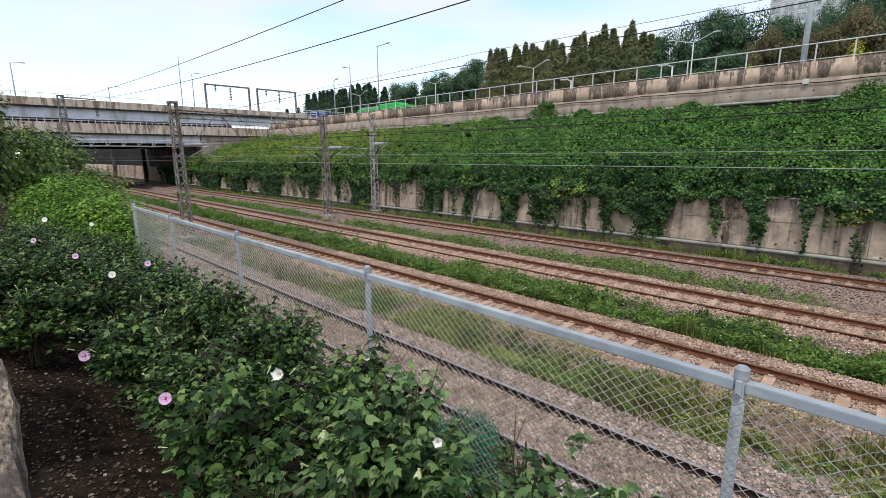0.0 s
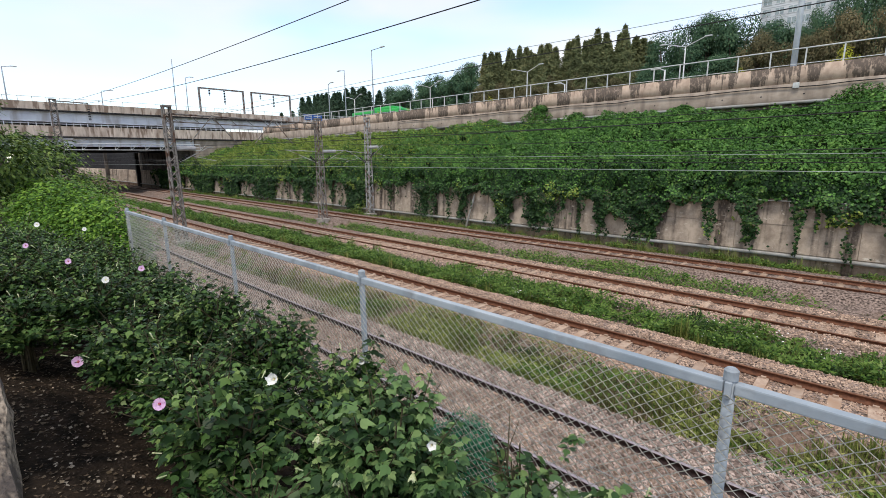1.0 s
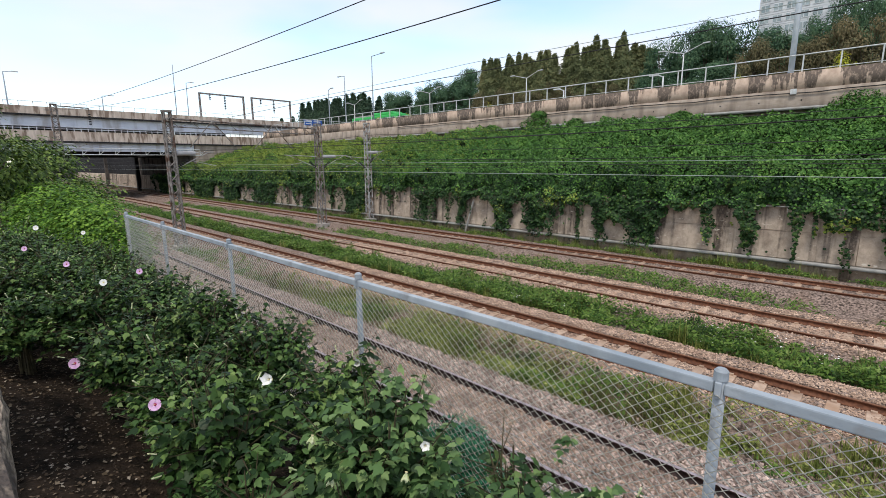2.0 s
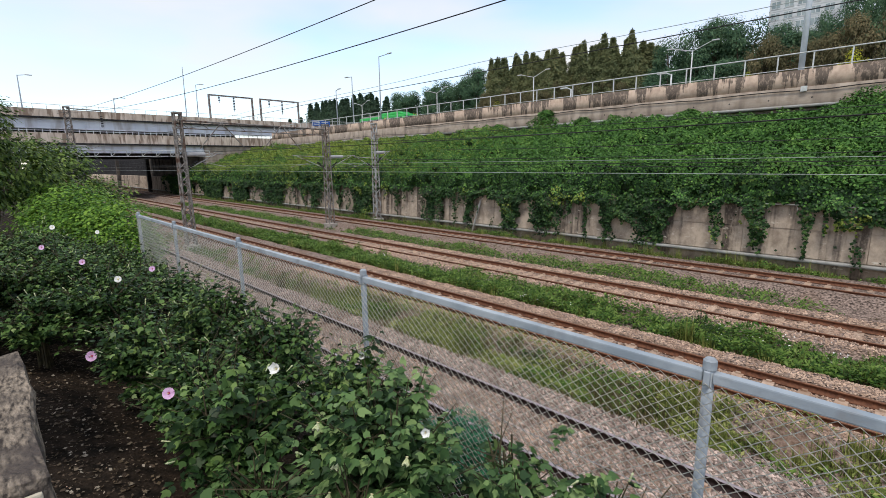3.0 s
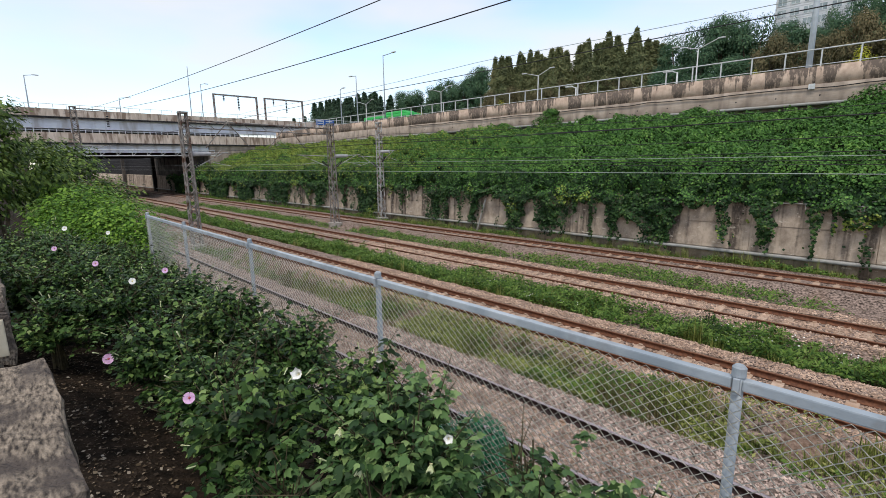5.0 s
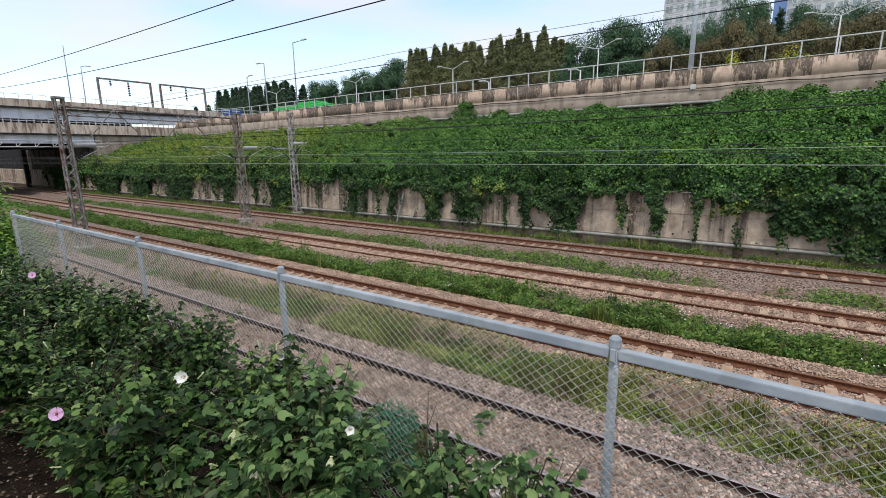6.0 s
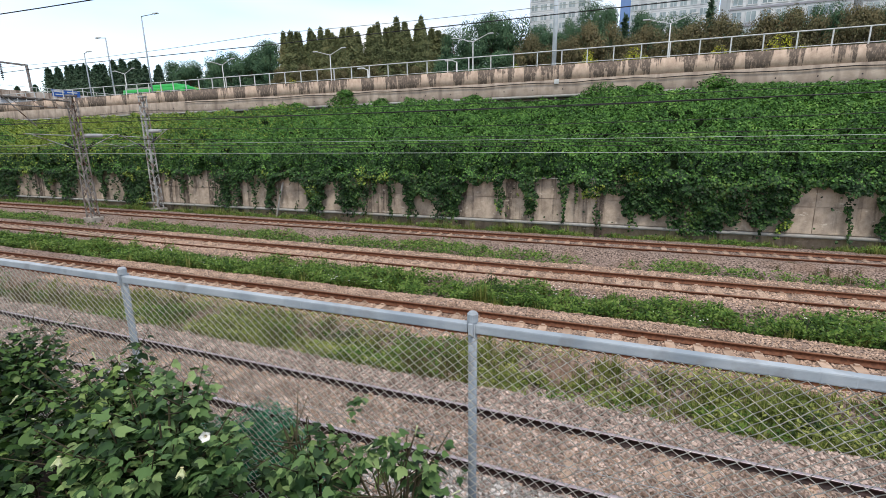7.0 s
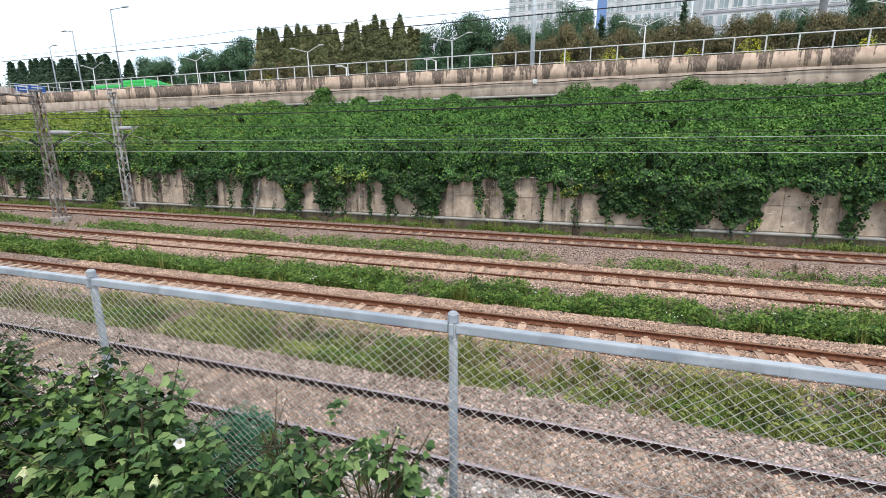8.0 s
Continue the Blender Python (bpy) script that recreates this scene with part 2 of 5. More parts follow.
def box(bm, x0, x1, y0, y1, z0, z1, bevel=0.0, mi=0):
    vs = [bm.verts.new(p) for p in ((x0, y0, z0), (x1, y0, z0), (x1, y1, z0), (x0, y1, z0), (x0, y0, z1), (x1, y0, z1), (x1, y1, z1), (x0, y1, z1))]
    fs = [bm.faces.new([vs[i] for i in q]) for q in ((3, 2, 1, 0), (4, 5, 6, 7), (0, 1, 5, 4), (1, 2, 6, 5), (2, 3, 7, 6), (3, 0, 4, 7))]
    for f in fs:
        f.material_index = mi
    if bevel:
        es = {e for f in fs for e in f.edges}
        bmesh.ops.bevel(bm, geom=list(es), offset=bevel, segments=2, affect="EDGES", profile=0.6)
    return bm


def beam(bm, p, q, r, n=6, r2=None, caps=True):
    """A round bar of n sides from p to q."""
    p, q = Vector(p), Vector(q)
    w = (q - p).normalized()
    u = w.orthogonal().normalized()
    v = w.cross(u)
    r2 = r if r2 is None else r2
    ring = lambda c, rr: [bm.verts.new(c + (u * math.cos(2 * math.pi * (i + 0.5) / n) + v * math.sin(2 * math.pi * (i + 0.5) / n)) * rr) for i in range(n)]
    a, b = ring(p, r), ring(q, r2)
    for i in range(n):
        bm.faces.new((a[i], a[(i + 1) % n], b[(i + 1) % n], b[i]))
    if caps:
        bm.faces.new(a[::-1])
        bm.faces.new(b)
    return bm


def path_tube(bm, pts, r, n=5):
    """One unbroken round bar through the points."""
    rings = []
    for k, p in enumerate(pts):
        w = (pts[min(k + 1, len(pts) - 1)] - pts[max(k - 1, 0)]).normalized()
        u = w.cross(Vector((0.1, 0.2, 1))).normalized()
        v = w.cross(u)
        rings.append([bm.verts.new(p + (u * math.cos(2 * math.pi * i / n) + v * math.sin(2 * math.pi * i / n)) * r) for i in range(n)])
    for a, b in zip(rings, rings[1:]):
        for i in range(n):
            bm.faces.new((a[i], a[(i + 1) % n], b[(i + 1) % n], b[i]))
    return bm


def bend(x):
    """The slight swing of the line far beyond the bridge."""
    d = np.maximum(0.0, -160.0 - np.asarray(x, float))
    return 0.0006 * d * d


def sweep(xs, section, closed=True):
    """Points and quads of a section of (y, z) drawn along the line."""
    xs, sec = np.asarray(xs, float), np.asarray(section, float)
    n, k = len(xs), len(sec)
    v = np.zeros((n, k, 3))
    v[:, :, 0] = xs[:, None]
    v[:, :, 1] = sec[None, :, 0] + bend(xs)[:, None]
    v[:, :, 2] = sec[None, :, 1]
    kk = k if closed else k - 1
    i, j = np.meshgrid(np.arange(n - 1), np.arange(kk), indexing="ij")
    a, b = i * k + j, i * k + (j + 1) % k
    return v.reshape(-1, 3), np.stack([a, b, b + k, a + k], -1).reshape(-1, 4)


# the line's cross-section: y of the rails, levels
TRACKS = ((5.9, 7.335), (10.63, 12.065), (15.98, 17.415), (21.85, 23.285))
WALL_Y, PARA_Y = 25.5, 40.0
XS = np.concatenate([np.linspace(-900, -160, 12), np.arange(-150, 61, 2.0), np.linspace(80, 900, 12)])


def fbm(x, y, s, seed=0.0):
    """A cheap smooth noise on arrays."""
    out, amp = 0.0, 1.0
    for k in range(4):
        a = 1.0 * s * 1.9 ** k
        out = out + amp * np.sin(a * x + 1.7 * np.sin(a * 0.71 * y + k + seed) + 2.1 * k) * np.cos(a * 0.93 * y + 1.3 * np.sin(a * 0.57 * x + seed + 2 * k))
        amp *= 0.55
    return out


# ---- ground ----
prof = [(-900, 2.0), (-60, 3.0), (-3, 3.22), (-0.5, 3.2), (-0.1, 3.12), (0.4, 2.95), (1.2, 2.65), (2.2, 2.38), (2.35, 2.3), (2.5, -0.4), (4, -0.42), (12, -0.42), (20, -0.42), (26.0, -0.42), (26.4, 2.3), (28, 3.0), (33, 5.4), (38, 7.6), (40.2, 8.0), (40.5, 8.85), (52, 8.9), (66, 8.85), (72, 9.8), (90, 13), (130, 19), (200, 24), (400, 40), (900, 60)]
gv, gf = sweep(XS, prof, closed=False)
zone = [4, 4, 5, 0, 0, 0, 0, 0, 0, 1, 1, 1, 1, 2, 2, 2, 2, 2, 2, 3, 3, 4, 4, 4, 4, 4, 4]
ground = mesh_np("ground", gv, gf, [M_SOIL_SHADE, M_BED, M_UNDER_SHADE, M_ASPHALT, M_HILL, M_PAVE], np.tile(zone, len(XS) - 1))
tagged(ground, "earth, gravel and asphalt ground of the railway cutting", "ground", kind="structure")

# ballast: shoulders under each track, troughs of dirt between them
bx = np.concatenate([np.arange(-300, -150, 5.0), np.arange(-150, -30, 1.0), np.arange(-30, 16, 0.14), np.arange(16, 60, 1.0)])
by = np.arange(2.6, 25.42, 0.13)


def ballast_z(x, y):
    z = np.full(np.broadcast(x, y).shape, -0.36)
    for (a, b), top in zip(TRACKS, (-0.151, -0.19, -0.187, -0.182)):
        d = np.abs(y - (a + b) / 2)
        shoulder = (0.155 if a > 8 else 0.07) * np.clip((d - 0.78) / 0.15, 0, 1)
        z = np.maximum(z, top + shoulder - 0.3 * np.clip((d - 1.5) / 0.6, 0, 1))
    return z + 0.016 * fbm(x, y, 2.3) + 0.008 * fbm(x, y, 9.0, 3.0)


BX, BY = np.meshgrid(bx, by, indexing="ij")
BZ = ballast_z(BX, BY)
nb = len(by)
ii, jj = np.meshgrid(np.arange(len(bx) - 1), np.arange(nb - 1), indexing="ij")
aa = ii * nb + jj
ballast = mesh_np("ballast", np.stack([BX, BY + bend(BX), BZ], -1).reshape(-1, 3), np.stack([aa, aa + nb, aa + nb + 1, aa + 1], -1).reshape(-1, 4), M_BED, smooth=True)
tagged(ballast, "pinkish grey crushed stone ballast under the tracks", "ballast", kind="structure")

# ---- retaining wall, ledge, slope, parapet ----
wx = np.arange(-300, 61, 1.0)
v, f = sweep(wx, [(25.42, -0.45), (25.62, 2.95), (26.1, 2.95), (26.1, -0.45)])
wall_lower = tagged(mesh_np("wall_lower", v, f, M_CONC), "weathered tan concrete retaining wall half hidden by ivy", "retaining wall", kind="structure")
v, f = sweep(wx, [(25.2, 0.26), (25.2, 0.37), (25.23, 0.4), (25.5, 0.4), (25.5, 0.26)])
trim = tagged(mesh_np("trim", v, f, M_LEDGE), "pale concrete cable duct along the wall foot", "cable duct", kind="structure")
px_ = np.arange(-84, 71, 1.0)
v, f = sweep(px_, [(39.95, 9.3), (39.95, 10.6), (40.35, 10.6), (40.35, 9.3)])
wall_upper = tagged(mesh_np("wall_upper", v, f, M_PARA), "stained tan concrete road parapet with dark streaks", "parapet", kind="structure")
v, f = sweep(px_, [(39.8, 7.6), (39.86, 9.45), (39.94, 9.48), (40.3, 9.28), (40.3, 7.6)])
plinth = tagged(mesh_np("plinth", v, f, M_PLINTH), "plain grey tan concrete footing of the road parapet", "footing", kind="structure")
v, f = sweep(px_, [(39.2, 8.1), (39.2, 8.28), (39.72, 8.32), (39.72, 8.1)])
ledge = tagged(mesh_np("ledge", v, f, M_LEDGE), "pale concrete gutter ledge at the slope head", "gutter", kind="structure")

# cast bays of the wall face, each proud of the joints
bm = bmesh.new()
box(bm, 0.012, 4.488, -0.03, 0.03, 0.012, 1.2)
bay = part("panel", bm, M_CONC, wall_lower)
k = 0
xx = -149.0
while xx < 56:
    for z in (0.42, 1.66):
        ob = bay if k == 0 else bay.copy()
        if k:
            scene.collection.objects.link(ob)
        ob.location = (xx, 25.415 + 0.0588 * (z + 0.45) + float(bend(xx)), z)
        ob.rotation_euler = (radians(-3.4), 0, 0)
        k += 1
    xx += 4.5
# added to close the view; the bridge's shade is put into its colour
v, f = sweep(np.arange(-330, -58, 3.0), [(0.6, -0.45), (0.6, 11.0), (1.0, 11.0), (1.2, -0.45)])
wall_side = tagged(mesh_np("wall_side", v, f, M_CONC_SHADE), "weathered concrete wall closing the view, shade in its colour", "retaining wall", kind="structure")

# tie holes in the footing, a drain pipe and a short pipe rail on the wall
# near-black discs stand for the shade inside the holes
bm = bmesh.new()
beam(bm, (0, -0.012, 0), (0, 0.05, 0), 0.05, 8)
hole = part("tie_hole", bm, M_DARK, plinth)
k = 0
for xx in np.arange(-60, 40, 2.4):
    for z in (8.75,):
        ob = hole if k == 0 else hole.copy()
        if k:
            scene.collection.objects.link(ob)
        ob.location = (float(xx), 39.838 + float(bend(xx)), z)
        k += 1
bm = bmesh.new()
beam(bm, (-21.2, 25.36, 2.2), (-21.85, 25.1, -0.3), 0.07, 8)
tagged(part("drain_pipe", bm, M_LEDGE), "pale drain pipe leaning on the retaining wall", "pipe")
pipe_rail = tagged(empty("pipe_rail", -2.6, 25.3, 2.62), "thin pale pipe rail along the wall head", "rail")
bm = bmesh.new()
beam(bm, (-1.7, 0, 0.14), (1.6, 0, 0.14), 0.025, 6)
part("rail", bm, M_LEDGE, pipe_rail)
for xx in (-1.5, -0.4, 0.7, 1.5):
    bm = bmesh.new()
    beam(bm, (xx, 0.02, -0.1), (xx, 0.02, 0.16), 0.02, 6)
    part("post", bm, M_LEDGE, pipe_rail)

# ---- tracks ----
def railway_track(ya, yb, side, head, label, depth, spacing=0.62, x0=-118.0, x1=34.0):
    track = tagged(empty("railway_track", 0, ya, 0), label, "railway track", "parallel railway tracks")
    sec = [(-0.065, -0.172), (-0.065, -0.155), (-0.012, -0.135), (-0.01, -0.045), (-0.036, -0.033), (-0.036, -0.006), (-0.026, 0.0), (0.026, 0.0), (0.036, -0.006), (0.036, -0.033), (0.01, -0.045), (0.012, -0.135), (0.065, -0.155), (0.065, -0.172)]
    rx = np.arange(-300, 61, 1.0)
    for k, y in enumerate((ya, yb)):
        v, f = sweep(rx, [(y - ya + s, z) for s, z in sec])
        rail = mesh_np("rail", v, f, [side, head], np.tile([0, 0, 0, 0, 0, 1, 1, 1, 0, 0, 0, 0, 0, 0], len(rx) - 1))
        rail.parent = track
    bm = bmesh.new()
    c = (yb - ya) / 2
    box(bm, -0.13, 0.13, c - 1.2, c + 1.2, -0.36, -0.172)
    for vv in bm.verts:
        if vv.co.z > -0.2:
            vv.co.x *= 0.82
            vv.co.y = c + (vv.co.y - c) * 0.99
    for s in (c - 0.5 * (yb - ya), c + 0.5 * (yb - ya)):
        for o in (-0.1, 0.1):
            box(bm, -0.05, 0.05, s + o - 0.035, s + o + 0.035, -0.172, -0.13)
    first = part("sleeper", bm, M_SLEEPER, track)
    x, k = x0, 0
    rr = random.Random(int(ya * 10))
    while x < x1:
        ob = first if k == 0 else first.copy()
        if k:
            scene.collection.objects.link(ob)
        ob.location = (x, float(bend(x)), depth + rr.uniform(-0.006, 0.006))
        ob.rotation_euler = (0, 0, rr.uniform(-0.012, 0.012))
        x += spacing
        k += 1
    return track


railway_track(*TRACKS[0], M_RAIL_DARK, M_RAIL_TOP, "dark worn steel rails on half-buried concrete sleepers", 0.02, 0.66, -80, 20)
railway_track(*TRACKS[1], M_RAIL, M_RAIL_TOP_R, "rusty orange rails on pale tan concrete sleepers", 0.02)
railway_track(*TRACKS[2], M_RAIL, M_RAIL_TOP_R, "rusty brown rails on tan sleepers between weed strips", 0.0)
railway_track(*TRACKS[3], M_RAIL, M_RAIL_TOP_R, "rusty brown rails near the ivy-hung retaining wall", 0.0)


# ---- chain-link fence ----
FY, FTOP = 2.08, 3.93
fence = tagged(empty("chain_link_fence", -2.83, FY, 2.3), "galvanised chain-link fence with pale blue-grey top tube", "fence")
FX = [-10.05, -7.83, -5.33, -2.83, -0.33, 2.17, 4.67, 7.17]
FX0 = -2.83


def fence_post(x):
    bm = bmesh.new()
    X = x - FX0
    beam(bm, (X, 0, -0.1), (X, 0, FTOP + 0.01 - 2.3), 0.0225, 14)
    post = part("post", bm, M_GALV, fence, smooth=True)
    bm = bmesh.new()
    zc = FTOP - 2.3
    beam(bm, (X, 0, zc - 0.012), (X, 0, zc + 0.026), 0.0275, 16)
    beam(bm, (X, 0, zc + 0.026), (X, 0, zc + 0.036), 0.0275, 16, 0.018)
    part("cap", bm, M_GALV, post)
    bm = bmesh.new()
    box(bm, X - 0.012, X + 0.012, -0.04, 0.038, zc - 0.085, zc - 0.015, 0.003)
    part("clamp", bm, M_GALV, post)


for x in FX:
    fence_post(x)
for a, b in zip(FX, FX[1:]):
    bm = bmesh.new()
    box(bm, a - FX0 + 0.02, b - FX0 - 0.02, -0.027, 0.017, FTOP - 2.367, FTOP - 2.319, 0.007)
    box(bm, a - FX0 + 1.38, a - FX0 + 1.5, -0.0285, 0.0185, FTOP - 2.3685, FTOP - 2.3175, 0.007)
    part("top_rail", bm, M_GALV, fence)
    for z in (FTOP - 2.3 - 0.66,):
        bm = bmesh.new()
        path_tube(bm, [Vector((a - FX0 + (b - a) * k / 8, -0.044, z - 0.012 * math.sin(math.pi * k / 8))) for k in range(9)], 0.0013, 5)
        part("line_wire", bm, M_GALV, fence)
    # woven wires: neighbouring zigzags hook into each other
    W, H = 0.0305, 0.051
    rows = int(1.5 / (H / 2))
    nw = int((b - a) / W) + 1
    z = FTOP - 2.362 - np.arange(rows + 1) * H / 2
    vs, fs, base = [], [], 0
    rr = np.random.RandomState(int(a * 10) % 97)
    for k in range(nw):
        x = a - FX0 + (k + 0.5) * W + np.where((np.arange(rows + 1) + k) % 2, W / 2, -W / 2) * 1.02
        x = np.clip(x, a - FX0, b - FX0) + rr.normal(0, 0.0012, rows + 1)
        y = -0.038 + np.where(np.arange(rows + 1) % 2, 0.003, -0.003) + 0.004 * np.sin(3 * x + 2 * z)
        c = np.stack([x, y, z + 0.004 * np.sin(2.2 * x)], -1)
        off = np.array([(0.0024, 0, 0.0), (-0.0012, 0.0022, 0.001), (-0.0012, -0.0022, -0.001)])
        vs.append((c[:, None, :] + off[None]).reshape(-1, 3))
        i, j = np.meshgrid(np.arange(rows), np.arange(3), indexing="ij")
        p, q = base + i * 3 + j, base + i * 3 + (j + 1) % 3
        fs.append(np.stack([p, q, q + 3, p + 3], -1).reshape(-1, 4))
        base += (rows + 1) * 3
    wires = mesh_np("wire_mesh", np.concatenate(vs), np.concatenate(fs), M_WIRE, smooth=True)
    wires.parent = fence


# ---- leaves ----
KITE = np.array([(0, 0, 0), (0.42, 0.45, -0.14), (0, 1.0, -0.12), (-0.42, 0.45, -0.14)])
LOBED = np.array([(0, 0, 0.0), (0.28, 0.06, -0.07), (0.4, 0.24, -0.13), (0.42, 0.5, -0.17), (0.24, 0.53, -0.08), (0.13, 0.8, -0.16), (0.0, 1.0, -0.26), (-0.13, 0.78, -0.16), (-0.25, 0.54, -0.08), (-0.42, 0.48, -0.17), (-0.4, 0.24, -0.13), (-0.28, 0.06, -0.07)])
BLADE = np.array([(-0.5, 0, 0), (0.5, 0, 0), (0.0, 1.0, 0.25)])


def unit(a):
    return a / np.maximum(np.linalg.norm(a, axis=-1, keepdims=True), 1e-6)


def leaves(name, at, normal, tip, size, material, shape=KITE, width=1.0):
    """Many leaves of one shape: where they sit, which way they face and point, how long they are."""
    normal = unit(normal)
    w = unit(tip - normal * np.sum(tip * normal, -1, keepdims=True))
    u = np.cross(w, normal)
    s = size[:, None, None]
    wd = np.broadcast_to(np.asarray(width, float), size.shape)[:, None, None]
    v = at[:, None, :] + s * (shape[None, :, 0:1] * u[:, None] * wd + shape[None, :, 1:2] * w[:, None] + shape[None, :, 2:3] * normal[:, None])
    k = len(shape)
    return mesh_np(name, v.reshape(-1, 3), np.arange(len(at) * k).reshape(-1, k), material)


# near-black first stops put shade between leaves into random leaves' colour
M_IVY = leaf_mat("ivy_leaves", [(0.007, 0.022, 0.008), (0.042, 0.115, 0.023), (0.1, 0.228, 0.044), (0.25, 0.41, 0.09)], patch=0.5, patch_scale=0.8, translucent=0.1)
M_CREEPER = leaf_mat("yellow_green_creeper", [(0.045, 0.07, 0.013), (0.14, 0.2, 0.028), (0.24, 0.31, 0.055), (0.36, 0.41, 0.1)], patch=0.5, patch_scale=0.8, translucent=0.1)
# darker copy of the ivy: shade on steep faces is put into its colour
M_IVY_SHADE = leaf_mat("shaded_hanging_ivy_leaves", [(0.002, 0.007, 0.003), (0.01, 0.03, 0.009), (0.03, 0.078, 0.02), (0.13, 0.21, 0.045)], patch=0.45, patch_scale=1.3, translucent=0.06)
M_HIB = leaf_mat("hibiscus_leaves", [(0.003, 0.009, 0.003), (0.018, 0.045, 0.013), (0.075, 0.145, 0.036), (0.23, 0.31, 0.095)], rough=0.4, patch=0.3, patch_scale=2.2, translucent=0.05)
# lighter copy for the nearest and the low bushes
M_HIB_PALE = leaf_mat("pale_hibiscus_leaves", [(0.006, 0.016, 0.006), (0.036, 0.08, 0.026), (0.1, 0.178, 0.058), (0.25, 0.34, 0.13)], rough=0.4, patch=0.25, patch_scale=2.2, translucent=0.06)
M_VINE = leaf_mat("vine_leaves", [(0.012, 0.038, 0.006), (0.06, 0.15, 0.016), (0.155, 0.29, 0.035), (0.28, 0.43, 0.065)], patch=0.3, patch_scale=1.2)
M_SHRUB = leaf_mat("shrub_leaves", [(0.006, 0.015, 0.004), (0.035, 0.075, 0.013), (0.12, 0.19, 0.034), (0.27, 0.34, 0.09)], patch=0.35, patch_scale=1.4, translucent=0.1)
M_SHRUB_DARK = leaf_mat("dark_weed_leaves", [(0.012, 0.03, 0.01), (0.03, 0.06, 0.018), (0.06, 0.1, 0.03)], patch=0.3, patch_scale=1)
M_TEAL = leaf_mat("feathery_leaves", [(0.008, 0.06, 0.032), (0.03, 0.18, 0.09), (0.09, 0.31, 0.17)], patch=0.3, patch_scale=2)
M_GRASS = leaf_mat("grass_blades", [(0.02, 0.028, 0.008), (0.12, 0.16, 0.035), (0.29, 0.32, 0.09), (0.48, 0.45, 0.2)], patch=0.45, patch_scale=1.8, translucent=0.15)
M_WEED = leaf_mat("weed_leaves", [(0.008, 0.024, 0.006), (0.05, 0.115, 0.02), (0.15, 0.245, 0.045), (0.3, 0.39, 0.12)], patch=0.4, patch_scale=1.8)
M_DRY = leaf_mat("dry_weeds", [(0.045, 0.045, 0.02), (0.12, 0.105, 0.045), (0.24, 0.185, 0.09)], patch=0.5, patch_scale=0.4)
M_PETAL_W = mat("white_petal", (0.72, 0.72, 0.68), (0.82, 0.82, 0.79), 30, 0.6, bump=0)
M_PETAL_P = mat("pink_petal", (0.62, 0.36, 0.6), (0.72, 0.48, 0.7), 30, 0.6, bump=0)
M_EYE = mat("crimson_eye", (0.35, 0.02, 0.08), (0.45, 0.04, 0.12), 30, 0.6, bump=0)
M_PISTIL = mat("cream_pistil", (0.7, 0.6, 0.3), (0.75, 0.68, 0.4), 30, 0.6, bump=0)
M_STEM = mat("green_brown_stem", (0.035, 0.03, 0.015), (0.075, 0.06, 0.028), 30, 0.8)
M_BUD = mat("pale_green_bud", (0.4, 0.45, 0.22), (0.6, 0.62, 0.4), 40, 0.6, bump=0)
M_BARK = mat("grey_brown_bark", (0.08, 0.06, 0.045), (0.16, 0.13, 0.1), 12, 0.9, stretch=(1, 1, 0.3), bump=0.6)
M_STONE = mat("ballast_stone", (0.2, 0.15, 0.128), (0.42, 0.33, 0.285), 3, 0.9, bump=0.3, fine=60, rnd=0.72, island=True)
M_STONE_O = mat("rust_stained_stone", (0.29, 0.195, 0.142), (0.5, 0.36, 0.272), 3, 0.9, bump=0.3, fine=60, rnd=0.42, island=True)
M_STONE_B = mat("brown_stained_stone", (0.15, 0.105, 0.08), (0.31, 0.22, 0.165), 3, 0.95, bump=0.3, fine=60, rnd=0.5, island=True)
M_STONE_G = mat("pale_grey_stone", (0.25, 0.23, 0.22), (0.42, 0.4, 0.385), 3, 0.9, bump=0.3, fine=60, rnd=0.7, island=True)

R = np.random.RandomState(7)

# ivy over the slope: mounded cushions of leaves with creases between them
def ivy_lump(x, y):
    return 0.34 * fbm(x, y * 1.4, 0.4) + 0.55 * np.abs(fbm(x * 0.8, y * 1.5, 0.95, 2.0)) + 0.2 * np.abs(fbm(x, y * 1.2, 2.6, 5.0)) - 0.25


def slope_base(v):
    """v runs from the wall head (0) to the parapet's foot (1)."""
    return 25.35 + 13.85 * v, 2.75 + 5.4 * v + 0.35 * np.sin(math.pi * v) + 0.85 * (1 - np.exp(-v / 0.03)) * np.exp(-v / 0.3)


N = 520000
x = np.where(R.rand(N) < 0.86, R.uniform(-62, 26, N), R.uniform(-88, -62, N))
v = np.where(R.rand(N) < 0.13, 0.07 * R.rand(N), R.rand(N))
y, z = slope_base(v)
head = 1 - 0.75 * np.clip((v - 0.84) / 0.16, 0, 1)
lump = ivy_lump(x, y)
lx, ly = (ivy_lump(x + 0.05, y) - lump) / 0.05, (ivy_lump(x, y + 0.05) - lump) / 0.05
lift = (0.12 + np.maximum(-0.25, lump)) * head + R.uniform(-0.07, 0.07, N) - 0.25 * R.rand(N) ** 4
thick = (fbm(x, y * 1.3, 3.4, 6.0) + 0.5 * fbm(x, y, 0.9, 8.0) > -0.85) & (x > -88)
thick &= (v < 0.915 + 0.03 * fbm(x, 0 * x, 0.9, 4.0)) | (x > -4 + 2 * fbm(x, y, 0.5))
at = np.stack([x, y - 0.38 * lift + bend(x), z + 0.92 * lift], -1)
steep = np.clip(1 - v / 0.09, 0, 1)
tilt = 0.8 * head
